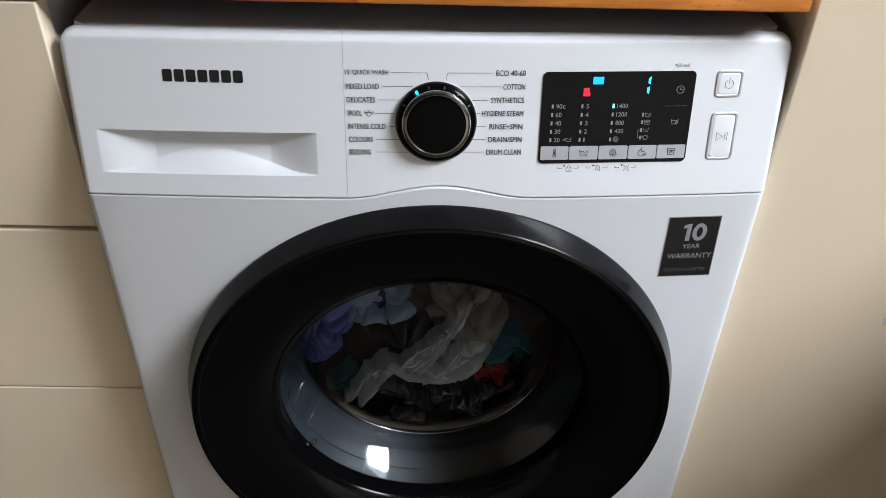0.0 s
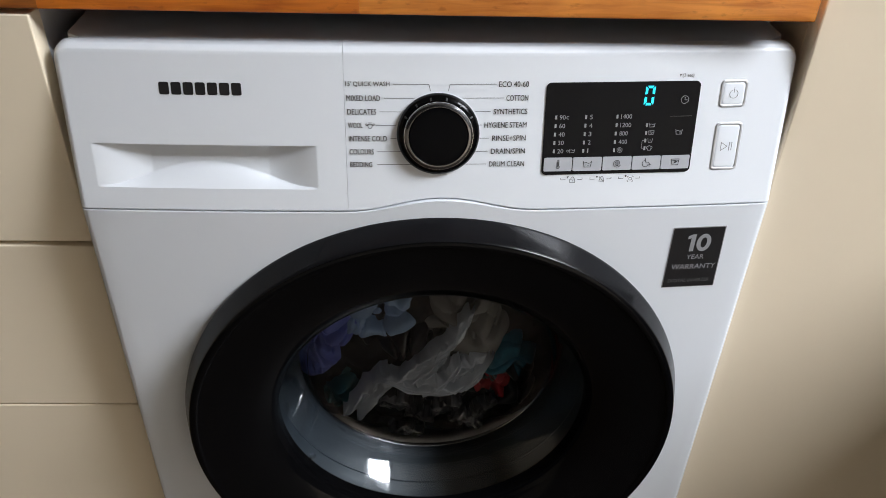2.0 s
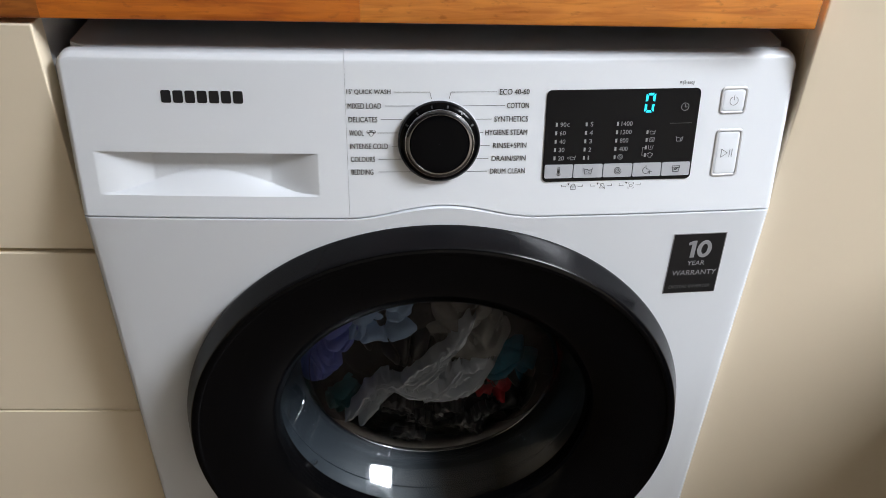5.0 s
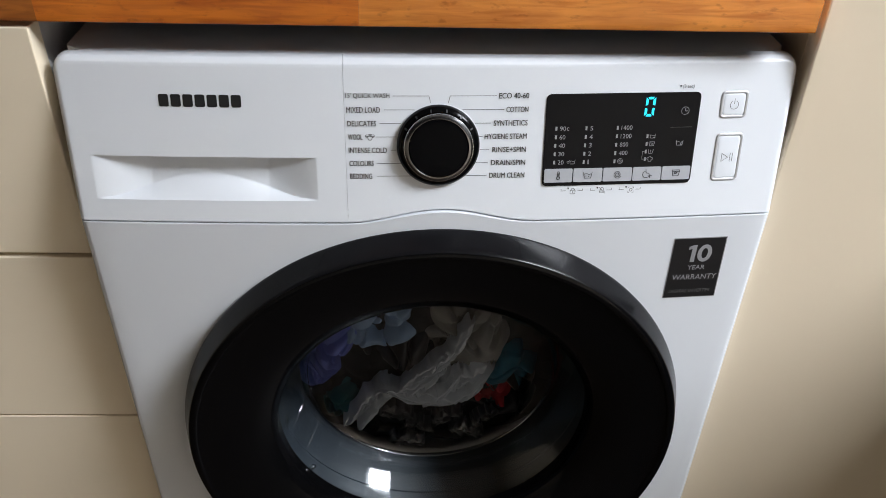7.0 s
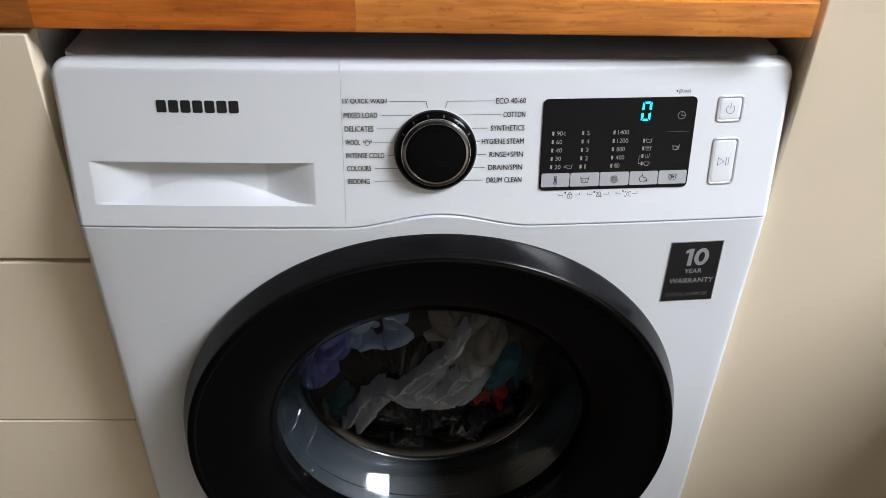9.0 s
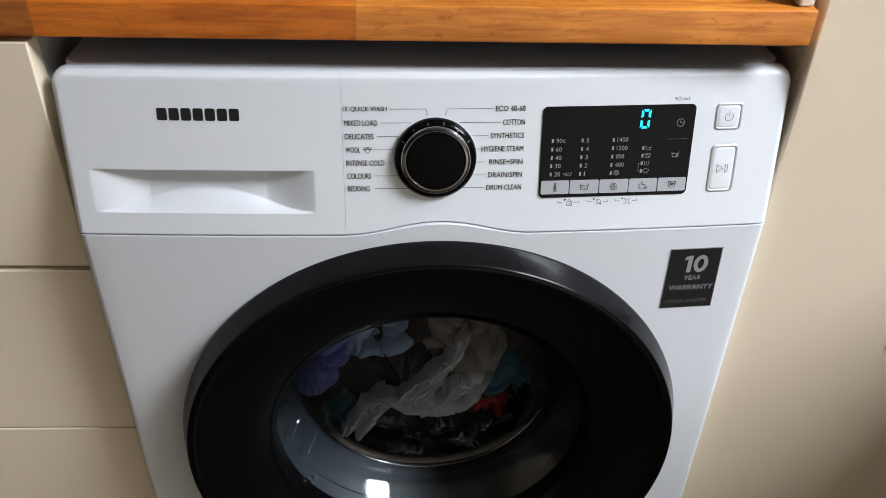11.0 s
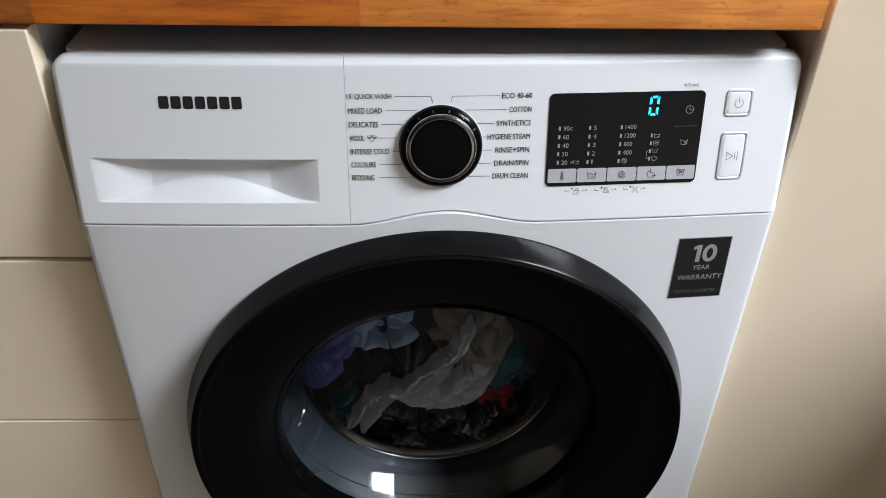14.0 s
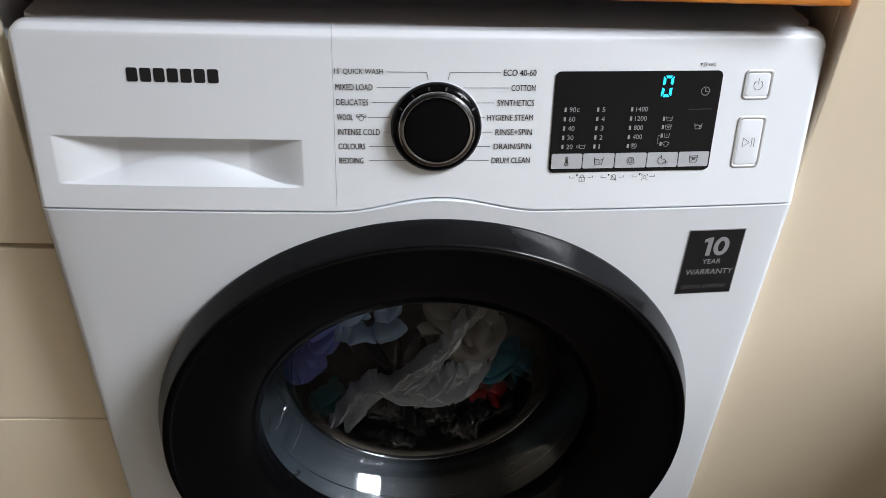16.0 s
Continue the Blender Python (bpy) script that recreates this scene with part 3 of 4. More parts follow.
def display(m):
    """Black display window with printed figures, unlit marks, a seven-bar figure and five silver keys."""
    d = part("display", plate(rounded(0.0914, 0.2218, 0.0322, 0.1114, 0.0042), 0.0070, -0.0062), DISPLAY, m, "black display window with cyan figure")
    up = 0.0008
    rows = (0.0824, 0.0751, 0.0678, 0.0605, 0.0532)
    for x, tx, words in ((0.1009, 0.1040, (("90", 0.0050), ("60", 0.0050), ("40", 0.0052), ("30", 0.0050), ("20", 0.0050))), (0.1263, 0.1296, (("5", 0.0024), ("4", 0.0026), ("3", 0.0024), ("2", 0.0024), ("1", 0.0010))), (0.1530, 0.1562, (("1400", 0.0094), ("1200", 0.0094), ("800", 0.0072), ("400", 0.0074), ("", 0)))):
        for s, (w, width) in zip(rows, words):
            part("indicator", plate([(x - 0.0008, s - 0.0016), (x + 0.0008, s - 0.0016), (x + 0.0008, s + 0.0016), (x - 0.0008, s + 0.0016)], 0.0002, up), LED_OFF, d, "small pale unlit indicator")
            if w:
                lettering("figure", w, tx, tx + width, s - 0.0019, s + 0.0019, PALE_INK, d, up)
    for s in (0.0746, 0.0679, 0.0612, 0.0545):
        part("indicator", plate([(0.1786, s - 0.0016), (0.1802, s - 0.0016), (0.1802, s + 0.0016), (0.1786, s + 0.0016)], 0.0002, up), LED_OFF, d, "small pale unlit indicator")
    lettering("figure", "c", 0.1097, 0.1118, 0.0806, 0.0834, PALE_INK, d, up)
    icons = [arc(0.1128, 0.0532, 0.0009, 0, 360, 10)]
    part("icon", strokes(icons, 0.00034, up), PALE_INK, d)
    part("icon", strokes(tub(0.1165, 0.0534, 0.0048, 0.0034), 0.00034, up), PALE_INK, d)
    part("icon", strokes([arc(0.1578, 0.0534, 0.0022, 0, 360, 16), arc(0.1578, 0.0534, 0.0011, 0, 300, 12), [(0.1560, 0.0550), (0.1596, 0.0518)]], 0.00034, up), PALE_INK, d)
    for s, kind_ in ((0.0746, 0), (0.0679, 1), (0.0612, 2), (0.0545, 3)):
        if kind_ < 2:
            sh = tub(0.1838, s, 0.0050, 0.0034) + ([[(0.1845, s - 0.0012), (0.1862, s - 0.0012)]] if kind_ == 0 else [[(0.1828, s), (0.1848, s - 0.0008)], [(0.1822, s + 0.0018), (0.1858, s + 0.0018)]])
        elif kind_ == 2:
            sh = [[(0.1815, s + 0.0018), (0.1822, s - 0.0017), (0.1850, s - 0.0017), (0.1858, s + 0.0018)], [(0.1836, s + 0.0014), (0.1836, s - 0.0006)]]
        else:
            sh = [arc(0.1836, s + 0.0008, 0.0013, 0, 180, 8), arc(0.1820, s + 0.0004, 0.0010, 90, 270, 6), arc(0.1852, s + 0.0004, 0.0010, -90, 90, 6), [(0.1822, s - 0.0006), (0.1824, s - 0.0020), (0.1848, s - 0.0020), (0.1850, s - 0.0006)]]
        part("icon", strokes(sh, 0.00034, up), PALE_INK, d)
    part("leader_line", strokes([[(0.1782, 0.0545), (0.1766, 0.0545), (0.1766, 0.0612), (0.1782, 0.0612)]], 0.0003, up), PALE_INK, d)
    part("icon", strokes([arc(0.2095, 0.0958, 0.0032, 20, 380, 22), [(0.2095, 0.0980), (0.2095, 0.0956), (0.2116, 0.0956)]], 0.00042, up), PALE_INK, d, "small grey clock symbol")
    part("leader_line", strokes([[(0.1984, 0.0818), (0.2172, 0.0818)]], 0.0003, up), DIM_INK, d)
    part("icon", strokes(tub(0.2080, 0.0682, 0.0060, 0.0042) + [arc(0.2098, 0.0672, 0.0009, 0, 360, 8)], 0.00042, up), PALE_INK, d)
    xs = (0.0926, 0.1177, 0.1436, 0.1696, 0.1952, 0.2208)
    for i in range(5):
        a, b = xs[i] + 0.0004, xs[i + 1] - 0.0004
        key = part("key", plate(rounded(a, b, 0.0356, 0.0476, 0.0010, 3), 0.0009, up - 0.0002), KEY, d, "silver touch key with a printed symbol")
        c, s = (a + b) / 2, 0.0417
        if i == 0:
            sh = [[(c - 0.0008, s - 0.0012), (c - 0.0008, s + 0.0034), (c + 0.0008, s + 0.0034), (c + 0.0008, s - 0.0012)], arc(c, s - 0.0022, 0.0014, 60, -240, 12), [(c, s - 0.0022), (c, s + 0.0018)]]
        elif i == 1:
            sh = tub(c, s, 0.0074, 0.0054) + [[(c - 0.0018, s - 0.0008), (c - 0.0012, s - 0.0008)], [(c + 0.0004, s - 0.0012), (c + 0.0012, s - 0.0012)]]
        elif i == 2:
            sh = [[(c + r * math.cos(a_), s + r * math.sin(a_)) for r, a_ in ((0.0036 * (1 - k / 40), -0.4 - k * 0.42) for k in range(36))]]
        elif i == 3:
            sh = [arc(c - 0.0006, s - 0.0006, 0.0030, 100, 330, 14), [(c - 0.0012, s + 0.0040), (c - 0.0006, s + 0.0006), (c + 0.0020, s + 0.0002)], [(c + 0.0012, s - 0.0020), (c + 0.0044, s - 0.0020)], [(c + 0.0028, s - 0.0004), (c + 0.0028, s - 0.0036)]]
        else:
            sh = tub(c, s, 0.0068, 0.0052) + [[(c - 0.0034, s + 0.0026), (c + 0.0034, s + 0.0026)], arc(c, s + 0.0002, 0.0010, 0, 360, 8), [(c - 0.0016, s - 0.0012), (c + 0.0016, s + 0.0012)]]
        part("icon", strokes(sh, 0.00042, up + 0.0007), INK, key)
    # seven-bar figure; the lit bars are loose pieces in the window
    x0, x1, s0, s1, w = 0.1747, 0.1828, 0.0916, 0.1080, 0.0020
    mid, lean = (s0 + s1) / 2, 0.0004

    def bar(q):
        return plate([(x + lean * (s - mid) / (s1 - mid), s) for x, s in q], 0.0003, up)
    g = 0.0005
    bars = {
        "top": [(x0 + w + g - 0.001, s1), (x1 - w - g + 0.001, s1), (x1 - w - g, s1 - w), (x0 + w + g, s1 - w)],
        "bottom": [(x0 + w + g, s0 + w), (x1 - w - g, s0 + w), (x1 - w - g + 0.001, s0), (x0 + w + g - 0.001, s0)],
        "tl": [(x0, s1 - g), (x0 + w, s1 - w - g), (x0 + w, mid + 0.0018), (x0, mid + 0.0010)],
        "bl": [(x0, s0 + g), (x0, mid - 0.0010), (x0 + w, mid - 0.0018), (x0 + w, s0 + w + g)],
        "tr": [(x1, s1 - g), (x1, mid + 0.0010), (x1 - w, mid + 0.0018), (x1 - w, s1 - w - g)],
        "br": [(x1, s0 + g), (x1 - w, s0 + w + g), (x1 - w, mid - 0.0018), (x1, mid - 0.0010)],
    }
    for k, q in bars.items():
        LIT[k] = part("lit_bar", bar(q), CYAN, d, "glowing cyan bar of the figure")
    LIT["blue"] = part("lit_sign", plate(rounded(0.1337, 0.1428, 0.1010, 0.1072, 0.0004, 2), 0.0003, up), BLUE, d, "glowing blue sign")
    LIT["red"] = part("lit_sign", plate([(0.1263, 0.0910), (0.1312, 0.0910), (0.1322, 0.0918), (0.1322, 0.0938), (0.1312, 0.0944), (0.1312, 0.0980), (0.1263, 0.0980)], 0.0003, up), RED, d, "glowing red lock sign")
    LIT["spin"] = part("lit_bar", plate([(0.1521, 0.0806), (0.1539, 0.0806), (0.1539, 0.0843), (0.1521, 0.0843)], 0.0003, up + 0.0002), ICE, d, "glowing pale cyan indicator")


def dial(m):
    """Round programme dial: wide black collar, bright bevelled ring, glossy black face."""
    cx, cs = 0.0026, 0.0690
    at = Matrix.Translation(front(cx, cs)) @ Matrix.Rotation(-LEAN_BACK, 4, "X")
    collar = part("dial", lathe([(0.0345, 0.002), (0.0345, -0.0008), (0.0342, -0.0030), (0.0330, -0.0048), (0.0312, -0.0062), (0.0298, -0.0068), (0.0290, -0.0066), (0.0285, -0.006), (0.02, -0.006)], 0, 0, 96), BLACK, m, "black programme dial with a chrome ring")
    collar.matrix_basis = at
    part("base_ring", lathe([(0.0348, 0.001), (0.0348, -0.0002), (0.0346, -0.0005), (0.0341, -0.0004)], 0, 0, 96), PLASTIC, collar)
    part("ring", lathe([(0.0286, -0.0052), (0.0285, -0.0080), (0.0280, -0.0092), (0.0268, -0.0099), (0.0256, -0.0103), (0.0249, -0.0103), (0.0244, -0.0098), (0.0241, -0.0090)], 0, 0, 96), DARK_CHROME, collar, "dark chrome bevelled ring")
    part("bead", lathe([(0.0289, -0.0066), (0.0290, -0.0078), (0.0286, -0.0086), (0.0281, -0.0088), (0.0280, -0.0084)], 0, 0, 96), BRIGHT_RIM, collar, "thin bright chrome bead")
    part("face", lathe([(0.0242, -0.0092), (0.0237, -0.0099), (0.020, -0.0102), (0.01, -0.0103), (0.0001, -0.0103)], 0, 0, 96), DIALFACE, collar, "glossy black dial face")
    for a in (102, 78, 126, 150, 54, 30):
        r = 0.0310
        mark = part("indicator", box(-0.0007, 0.0007, -0.0003, 0.0003, -0.0013, 0.0013), MARK, collar)
        mark.matrix_basis = Matrix.Translation((r * math.cos(radians(a)), -0.0063, r * math.sin(radians(a)))) @ Matrix.Rotation(radians(90 - a), 4, "Y") @ Matrix.Rotation(radians(-32), 4, "X")
    lit = part("lit_bar", box(-0.0012, 0.0012, -0.0003, 0.0003, -0.0018, 0.0018, 0.0003, 1), CYAN, collar, "glowing cyan programme light")
    a = 122
    lit.matrix_basis = Matrix.Translation((0.0310 * math.cos(radians(a)), -0.0066, 0.0310 * math.sin(radians(a)))) @ Matrix.Rotation(radians(90 - a), 4, "Y") @ Matrix.Rotation(radians(-32), 4, "X")
    LIT["dial"] = lit


def oval_figure(x0, x1, s0, s1, wide):
    """A bold upright nought."""
    cx, cs, n = (x0 + x1) / 2, (s0 + s1) / 2, 36
    rows = []
    for r, off in ((0.0, 0.0006), (0.0, 0.0008), (wide, 0.0008), (wide, 0.0006)):
        rows.append([front(cx + ((x1 - x0) / 2 - r) * math.cos(2 * math.pi * i / n), cs + ((s1 - s0) / 2 - r) * math.sin(2 * math.pi * i / n), off) for i in range(n)])
    return loft(rows, True)


def sticker(m):
    st = part("sticker", plate([(0.2186, -0.0922), (0.2702, -0.0922), (0.2676, -0.0232), (0.2176, -0.0232)], 0.0003), PALE_INK, m, "black guarantee sticker with grey lettering")
    part("sticker_face", plate([(0.2195, -0.0914), (0.2693, -0.0914), (0.2667, -0.0240), (0.2185, -0.0240)], 0.0002, 0.0003), STICKER, st)
    part("lettering", plate([(0.2368, -0.0500), (0.2408, -0.0500), (0.2408, -0.0312), (0.2376, -0.0312), (0.2335, -0.0330), (0.2335, -0.0362), (0.2368, -0.0352)], 0.0002, 0.0006), PALE_INK, st)
    part("lettering", oval_figure(0.2426, 0.2562, -0.0503, -0.0310, 0.0039), PALE_INK, st)
    lettering("lettering", "YEAR", 0.2362, 0.2528, -0.0590, -0.0540, PALE_INK, st, 0.0006)
    lettering("lettering", "WARRANTY", 0.2236, 0.2662, -0.0705, -0.0648, PALE_INK, st, 0.0006)
    lettering("lettering", "DIGITAL INVERTER", 0.2236, 0.2640, -0.0860, -0.0822, DIM_INK, st, 0.0006)


def on_bowl(profile, y, degrees, inward=0.0):
    """The point of the bowl's wall at depth y and at that angle round the door."""
    for (r0, y0), (r1, y1) in zip(profile, profile[1:]):
        if y0 <= y <= y1:
            break
    r = r0 + (r1 - r0) * (y - y0) / (y1 - y0) - inward
    return Vector((DOOR_X + r * math.cos(radians(degrees)), y, DOOR_Z + r * math.sin(radians(degrees))))


def ridge(profile, start, end, radius):
    """A rib, half sunk in the bowl's wall, from one (depth, angle) to another, added to catch a reflected streak."""
    rows, n = [], 16
    ends = on_bowl(profile, *start), on_bowl(profile, *end)
    along = (ends[1] - ends[0]).normalized()
    for i in range(n + 1):
        f = i / n
        c = on_bowl(profile, start[0] + (end[0] - start[0]) * f, start[1] + (end[1] - start[1]) * f)
        out = (Vector((DOOR_X, c.y - 0.06, DOOR_Z)) - c)
        out = (out - along * out.dot(along)).normalized()
        side = along.cross(out)
        r = radius * math.sin(math.pi * (0.03 + 0.94 * f)) ** 0.5
        rows.append([c + side * (r * math.cos(math.pi * k / 8)) + out * (0.8 * r * math.sin(math.pi * k / 8) - 0.0003) for k in range(9)])
    return loft(rows)


def water_drops(profile):
    """Small beads of water clinging to the bowl, and a larger one added to make a reflected spot."""
    rng = random.Random(5)
    bm = bmesh.new()
    # the first, large bead stands in for a reflected spot of light
    spots = [(0.0195, 213, 0.0034)] + [(rng.uniform(0.030, 0.069), rng.uniform(238, 262), rng.uniform(0.0005, 0.0012)) for _ in range(26)]
    for y, a, r in spots:
        m = Matrix.LocRotScale(on_bowl(profile, y, a), None, (r * 1.3, r, r))
        bmesh.ops.create_icosphere(bm, subdivisions=2, radius=1.0, matrix=m)
    return bm


def door(m):
    """Round door: glossy black ring with a bevelled outer band and a dished inner face, clear glass bowl behind it."""
    y = -BOW
    prof = [(0.2470, 0.004), (0.2500, y + 0.004), (0.2490, y - 0.0037), (0.2440, y - 0.0205), (0.2455, y - 0.0236), (0.2466, y - 0.0240), (0.2450, y - 0.0249), (0.2430, y - 0.0252), (0.2408, y - 0.0251), (0.2396, y - 0.0244), (0.2388, y - 0.0232), (0.2370, y - 0.0226), (0.225, y - 0.0205), (0.205, y - 0.0165), (0.185, y - 0.0105), (0.172, y - 0.0040), (0.1650, y + 0.0035), (0.1632, y + 0.0080), (0.1640, y + 0.016), (0.1645, y + 0.026)]
    ring = part("door", lathe(prof, DOOR_X, DOOR_Z, 160), BLACK, m, "glossy black round door ring")
    band = [(0.2475, 0.003), (0.2548, y + 0.004), (0.2556, y + 0.0015), (0.2553, y - 0.0008), (0.2549, y - 0.0020), (0.2543, y - 0.0037), (0.2482, y - 0.0210), (0.2476, y - 0.0226), (0.2466, y - 0.0240), (0.2458, y - 0.0244), (0.2440, y - 0.0230)]
    part("outer_band", lathe(band, DOOR_X, DOOR_Z, 160), BAND, ring, "satin black bevelled outer band")
    bowl = [(0.1653, 0.0150), (0.1643, 0.0165), (0.1606, 0.0220), (0.1570, 0.0276), (0.1535, 0.0332), (0.1501, 0.0388), (0.1469, 0.0444), (0.1438, 0.0500), (0.1415, 0.0560), (0.1400, 0.0630), (0.1388, 0.0715), (0.1360, 0.0750), (0.1310, 0.0772), (0.110, 0.0760), (0.08, 0.0740), (0.04, 0.0728), (0.0002, 0.0725)]
    part("glass_bowl", lathe(bowl, DOOR_X, DOOR_Z, 128), GLASS, ring, "clear glass door bowl")
    part("glass_back", lathe([(0.1655, 0.0195), (0.1600, 0.0280), (0.1526, 0.0400), (0.1465, 0.0510), (0.1432, 0.0640), (0.1415, 0.0750), (0.1375, 0.0790), (0.1310, 0.0806)], DOOR_X, DOOR_Z, 128), GLASS, ring, "rear face of the glass bowl")
    # added ribs: their shape makes the streaks of reflected light on the left
    for start, end, radius in (((0.0529, 186), (0.0272, 191), 0.0030), ((0.0690, 200), (0.0293, 205), 0.0030), ((0.0260, 182), (0.0205, 188), 0.0030)):
        part("ridge", ridge(bowl, start, end, radius), GLASS, ring, "glass rib added to the bowl to catch a reflected streak")
    part("water_drops", water_drops(bowl), GLASS, ring, "small beads of water on the glass, with one large bead added as a glint")["kind"] = "stuff"
    part("bowl_rim", lathe([(0.1391, 0.0725), (0.1395, 0.0730), (0.1391, 0.0735), (0.1387, 0.0730), (0.1391, 0.0725)], DOOR_X, DOOR_Z, 128), CHROME, ring, "bright edge of the glass bowl")
    part("gasket", lathe([(0.2045, 0.0), (0.1900, 0.014), (0.1760, 0.024), (0.1705, 0.034), (0.1680, 0.040), (0.1690, 0.0425), (0.1665, 0.046), (0.1610, 0.058), (0.1560, 0.070), (0.1515, 0.080), (0.1490, 0.0835), (0.1500, 0.0870), (0.1620, 0.092), (0.1900, 0.100)], DOOR_X, DOOR_Z, 96), RUBBER, m, "grey rubber door gasket")
    part("drum", lathe([(0.1800, 0.097), (0.1900, 0.094), (0.2300, 0.110), (0.2400, 0.130), (0.2400, 0.40), (0.2300, 0.42), (0.0002, 0.43)], DOOR_X, DOOR_Z, 96), STEEL, m, "stainless steel drum")


washing_machine()


# ---- laundry in the drum ----
def garment(name, label, colour, x, z, y, w, h, turn, seed, folds=5.0, depth=0.017, ragged=0.22, tip=0.0, parent=None):
    """A crumpled piece of cloth: a thick sheet with running folds, an uneven outline and edges that curl back."""
    rng = random.Random(seed)
    n = 64
    ox, oy = rng.uniform(0, 50), rng.uniform(0, 50)
    rows = []
    for side in (0, 1):
        for i in range(n + 1) if side == 0 else range(n, -1, -1):
            row = []
            for k in range(n + 1):
                u, q = 2 * i / n - 1, 2 * k / n - 1
                cu, cq = u * math.sqrt(1 - q * q / 2), q * math.sqrt(1 - u * u / 2)
                rad, ang = math.hypot(cu, cq), math.atan2(cq, cu)
                edge = 1 + ragged * 2.2 * noise.noise((math.cos(ang) * 1.7 + ox, math.sin(ang) * 1.7 + oy, seed))
                a, b = cu * edge * w / 2, cq * edge * h / 2
                warp = noise.noise((a * 14 + ox, b * 14 + oy, 3.1))
                ridge = 1 - 2 * abs(noise.noise((a * 9 + ox, b * 46 + 3 * warp, seed * 0.7)))
                ridge2 = 1 - 2 * abs(noise.noise((a * 30 - b * 14, b * 24 + a * 20 + oy, seed * 1.3)))
                f = 0.25 - 1.5 * max(0.0, ridge) ** 6 - 1.0 * max(0.0, ridge2) ** 8 + 0.5 * math.sin(folds * (a / w * 2.2 + 1.2 * warp)) + 0.6 * noise.noise((a * 20 + oy, b * 24, seed * 1.7))
                dy = -depth * f * (1 - rad ** 2.5) + 0.045 * rad ** 5
                c, s_ = math.cos(radians(turn)), math.sin(radians(turn))
                row.append((a * c - b * s_, dy + (0.0018 if side else 0.0) + tip * b, a * s_ + b * c))
            rows.append(row)
    bm = loft(rows)
    bmesh.ops.remove_doubles(bm, verts=bm.verts[:], dist=1e-6)
    if parent:
        ob = part(name, bm, colour, parent, label)
        ob.matrix_basis = pose(x, y, z)
        return ob
    ob = thing(name, bm, colour, label, "clothing", group="laundry in the drum")
    p = pose(0, 0, 0, 0, 0, TURN) @ Vector((x, y, z))
    ob.matrix_basis = pose(p.x, p.y, p.z, 0, 0, TURN)
    return ob


def dark_heap():
    """The dark bulk of the load, filling the drum behind the rest."""
    rows, n = [], 120
    for r in [0.0005] + [0.006 * k for k in range(1, 39)]:
        row = []
        for i in range(n):
            a = 2 * math.pi * i / n
            x, z = r * math.cos(a), r * math.sin(a)
            f = noise.noise((x * 13, z * 17, 1.0)) + 0.5 * noise.noise((x * 34, z * 40, 5.0)) + 0.25 * abs(noise.noise((x * 80, z * 90, 8.0)))
            row.append((DOOR_X + x, 0.120 - 0.026 * f + 0.06 * (r / 0.23) ** 3, DOOR_Z + z))
        rows.append(row)
    rows.append([(DOOR_X + 0.236 * math.cos(2 * math.pi * i / n), 0.25, DOOR_Z + 0.236 * math.sin(2 * math.pi * i / n)) for i in range(n)])
    rows.append([(DOOR_X + 0.236 * math.cos(2 * math.pi * i / n), 0.39, DOOR_Z + 0.236 * math.sin(2 * math.pi * i / n)) for i in range(n)])
    ob = thing("dark_clothes", loft(rows, True), cloth_material("dark_cloth", (0.010, 0.011, 0.013)), "heap of black and charcoal clothes filling the drum", "clothing", group="laundry in the drum")
    ob.matrix_basis = pose(0, 0, 0, 0, 0, TURN)


dark_heap()
garment("blue_shirt", "crumpled periwinkle blue shirt pressed against the glass", cloth_material("blue_cloth", (0.16, 0.20, 0.60)), -0.128, 0.436, 0.104, 0.115, 0.145, -32, 3)
garment("light_blue_top", "crumpled pale blue cotton top", cloth_material("pale_blue_cloth", (0.30, 0.42, 0.62)), -0.050, 0.474, 0.108, 0.125, 0.085, 12, 8)
garment("beige_shirt", "crumpled beige cotton shirt", cloth_material("beige_cloth", (0.22, 0.21, 0.20)), 0.044, 0.458, 0.100, 0.105, 0.130, 24, 14, 3.5)
GREY_CLOTH = cloth_material("grey_cloth", (0.62, 0.65, 0.71))
shirt = tagged(new("grey_shirt"), "crumpled light grey shirt twisted across the load", "clothing", "laundry in the drum")
shirt.matrix_basis = pose(0, 0, 0.008, 0, 0, TURN)


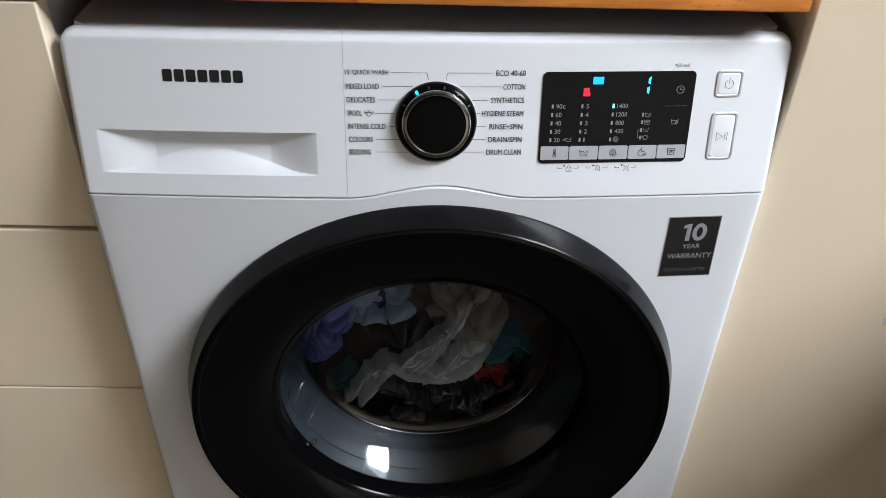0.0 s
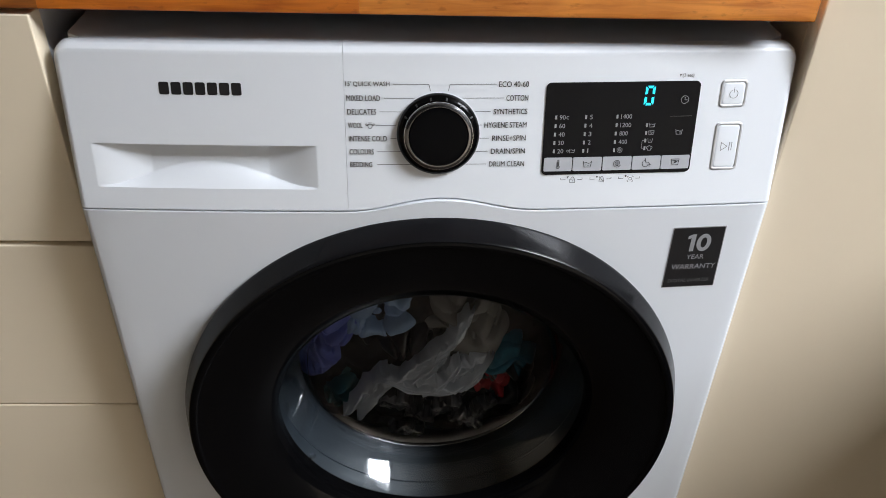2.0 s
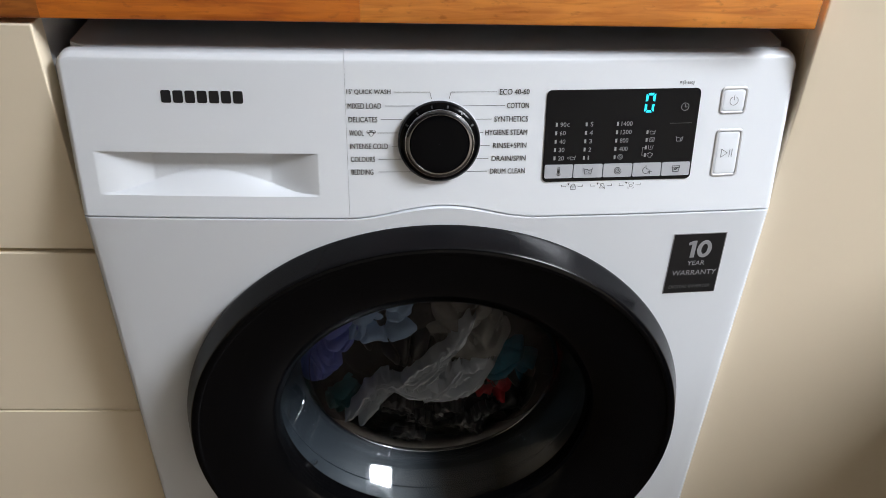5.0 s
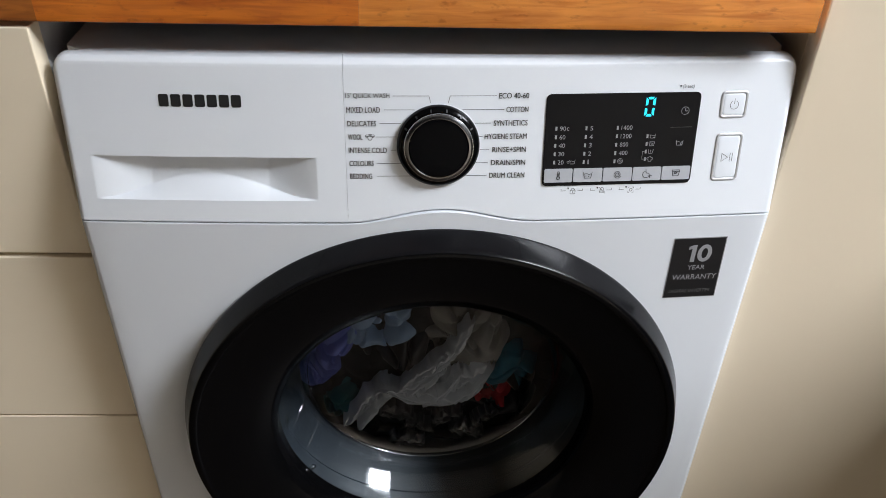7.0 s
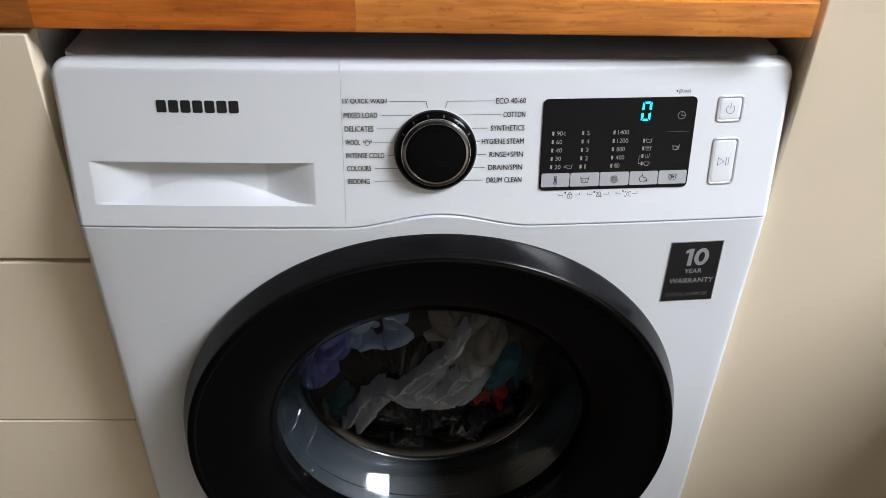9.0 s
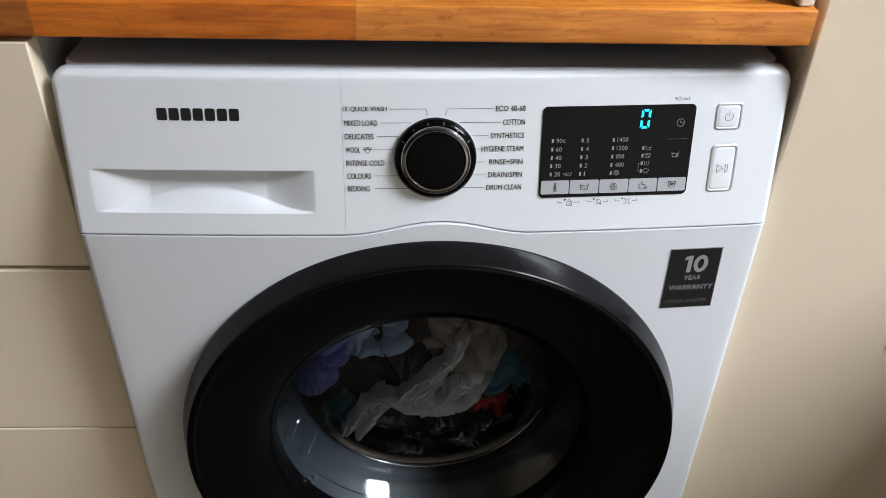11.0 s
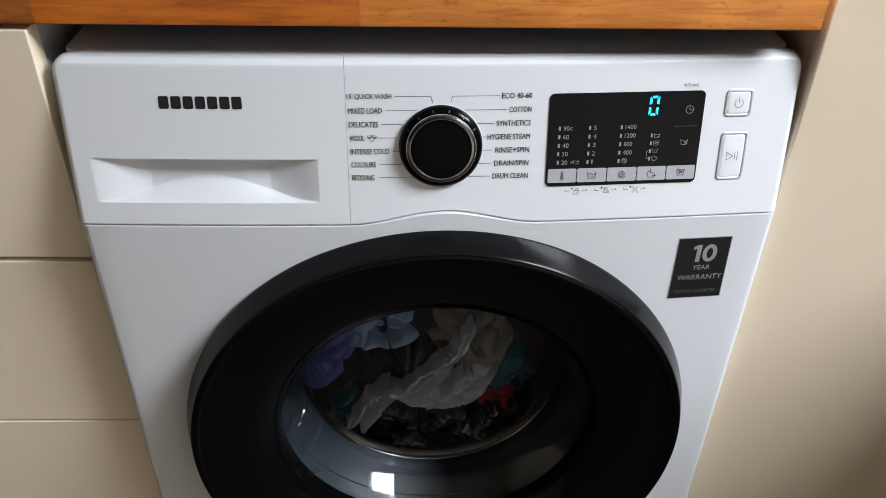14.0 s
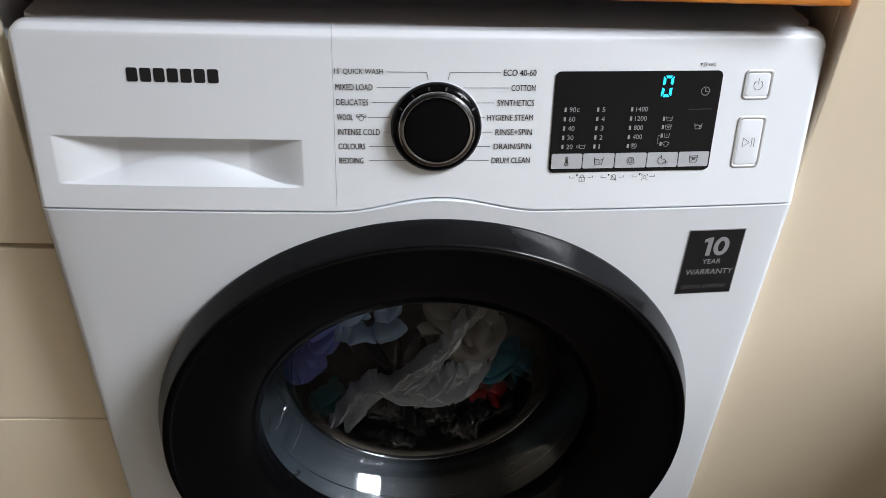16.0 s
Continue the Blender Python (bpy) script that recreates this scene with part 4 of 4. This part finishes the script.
def cloth_fold(name, line, wide, y, seed, bulge=0.011, mat=GREY_CLOTH, parent=shirt):
    """A long fold of cloth: a bulging band along a bent line, creased lengthwise, narrow at its ends."""
    rng = random.Random(seed)
    pts = [Vector(p) for p in line]
    rows, n, m = [], 56, 26
    ox = rng.uniform(0, 40)
    for i in range(n + 1):
        t = i / n * (len(pts) - 1)
        k = min(int(t), len(pts) - 2)
        p0, p1, p2, p3 = pts[max(0, k - 1)], pts[k], pts[k + 1], pts[min(len(pts) - 1, k + 2)]
        f = t - k
        c = 0.5 * (2 * p1 + (p2 - p0) * f + (2 * p0 - 5 * p1 + 4 * p2 - p3) * f * f + (3 * p1 - p0 - 3 * p2 + p3) * f ** 3)
        d = 0.5 * ((p2 - p0) + 2 * (2 * p0 - 5 * p1 + 4 * p2 - p3) * f + 3 * (3 * p1 - p0 - 3 * p2 + p3) * f * f)
        side = Vector((-d.y, d.x)).normalized()
        g = i / n
        w = wide / 2 * (0.12 + 0.88 * math.sin(math.pi * (0.12 + 0.80 * g)) ** 0.7) * (1 + 0.7 * noise.noise((g * 7 + ox, seed, 0.3)))
        row = []
        for q in range(m + 1):
            a = 2 * q / m - 1
            crease = max(0.0, 1 - abs(a - 0.55 * noise.noise((g * 3.1, seed, ox))) / 0.16) + 0.7 * max(0.0, 1 - abs(a + 0.5 - 0.6 * noise.noise((g * 4.3 + 9, seed, ox))) / 0.13)
            lump = noise.noise((g * 9 + ox, a * 2.2, seed * 1.9))
            dy = -bulge * (1 - abs(a) ** 2.6) + 0.85 * bulge * crease + 0.55 * bulge * lump + 0.9 * bulge * abs(a) ** 6
            at = c + side * (a * w)
            row.append((at.x, y + dy, at.y))
        rows.append(row + [(p[0], p[1] + 0.0018, p[2]) for p in reversed(row)])
    return part(name, loft(rows, True), mat, parent)


garment("front", "", GREY_CLOTH, 0.026, 0.404, 0.112, 0.090, 0.050, 32, 27, 4.0, 0.012, 0.14, parent=shirt)
cloth_fold("sleeve", [(-0.097, 0.338), (-0.075, 0.371), (-0.058, 0.394), (-0.043, 0.407)], 0.016, 0.092, 1)
cloth_fold("sleeve", [(-0.082, 0.328), (-0.066, 0.352), (-0.049, 0.376), (-0.038, 0.390)], 0.012, 0.095, 2)
cloth_fold("cuff", [(-0.061, 0.399), (-0.041, 0.401), (-0.020, 0.398), (-0.002, 0.414), (0.025, 0.443)], 0.015, 0.088, 3)
cloth_fold("hem", [(-0.047, 0.401), (-0.024, 0.386), (0.008, 0.377), (0.032, 0.381), (0.054, 0.395), (0.076, 0.432)], 0.015, 0.087, 4)
cloth_fold("fold", [(-0.010, 0.390), (0.002, 0.402), (0.015, 0.421), (0.020, 0.432)], 0.020, 0.093, 5)
cloth_fold("fold", [(0.019, 0.382), (0.039, 0.400), (0.056, 0.412), (0.072, 0.430)], 0.026, 0.096, 6)
cloth_fold("fold", [(-0.004, 0.372), (0.014, 0.384), (0.030, 0.404), (0.040, 0.428)], 0.012, 0.086, 11, 0.009)
cloth_fold("fold", [(-0.030, 0.402), (-0.012, 0.416), (0.006, 0.434), (0.022, 0.452)], 0.013, 0.087, 12, 0.010)
cloth_fold("fold", [(0.030, 0.378), (0.050, 0.384), (0.066, 0.404)], 0.011, 0.087, 13, 0.008)
cloth_fold("fold", [(-0.088, 0.350), (-0.070, 0.374), (-0.056, 0.388)], 0.009, 0.086, 14, 0.008)
cloth_fold("fold", [(0.004, 0.428), (0.026, 0.448), (0.040, 0.474), (0.050, 0.500)], 0.015, 0.089, 15, 0.010)
cloth_fold("collar", [(-0.027, 0.389), (-0.009, 0.392), (0.013, 0.388)], 0.014, 0.090, 7)
WET = material("wet_dark_cloth", (0.015, 0.016, 0.019), rough=0.34, spread=0.25, scale=30, fine=700, bump=0.2)
SHINY = material("wet_black_satin", (0.10, 0.10, 0.105), rough=0.28, metal=0.6, spread=0.2, scale=30, fine=700, bump=0.05)
satin = tagged(new("satin_top"), "wet shiny black top crumpled behind the glass", "clothing", "laundry in the drum")
satin.matrix_basis = pose(0, 0, 0, 0, 0, TURN)
for k, (x, z, length, lean, wide) in enumerate(((-0.036, 0.360, 0.040, 0.004, 0.024), (-0.008, 0.338, 0.034, 0.008, 0.020), (0.026, 0.352, 0.036, -0.006, 0.022), (0.072, 0.350, 0.030, -0.014, 0.020), (-0.024, 0.312, 0.044, 0.003, 0.022), (0.050, 0.326, 0.040, 0.008, 0.022))):
    cloth_fold("fold", [(x - length / 2, z + lean), (x, z + 0.002), (x + length / 2, z - lean)], wide, 0.0900, 80 + k, 0.007, SHINY, satin)
garment("black_trousers", "wet black trousers folded at the bottom of the drum", WET, 0.010, 0.338, 0.106, 0.150, 0.066, -6, 61, 6.0, 0.012)
garment("charcoal_jumper", "charcoal jumper bunched in the middle of the load", WET, -0.030, 0.442, 0.108, 0.100, 0.074, 18, 67, 5.0, 0.020)
garment("black_shirt", "black shirt pressed at the side of the drum", WET, 0.100, 0.358, 0.108, 0.090, 0.070, -40, 71, 5.0, 0.018)
garment("teal_top", "crumpled teal cotton top among dark clothes", cloth_material("teal_cloth", (0.010, 0.095, 0.15)), 0.100, 0.400, 0.108, 0.075, 0.080, -20, 31)
garment("red_sock", "bright red sock among dark clothes", cloth_material("red_cloth", (0.36, 0.018, 0.028)), 0.078, 0.372, 0.100, 0.066, 0.044, -28, 39)
garment("green_towel", "dull green cloth among dark clothes", cloth_material("green_cloth", (0.05, 0.17, 0.18)), -0.096, 0.350, 0.106, 0.075, 0.065, 35, 44)


def motions():
    """Display lights: a lit piece stands in its window while it glows, and lies sunk behind the black front while it is out."""
    sunk = Matrix.Translation((0, 0.0035 * CA, -0.0035 * SA))
    out = Matrix.Identity(4)
    for k in ("top", "bottom", "tl", "bl"):
        walk(LIT[k], [(0.0, sunk), (0.3, sunk), (0.4, out), (16.0, out)])
    for k in ("blue", "spin"):
        walk(LIT[k], [(0.0, out), (0.3, out), (0.4, sunk), (16.0, sunk)])
    walk(LIT["red"], [(0.0, out), (1.0, out), (1.1, sunk), (16.0, sunk)])
    here = LIT["dial"].matrix_basis.copy()
    low = Matrix.Translation((0, 0.0045, 0)) @ here
    walk(LIT["dial"], [(0.0, here), (0.3, here), (0.4, low), (16.0, low)])


motions()
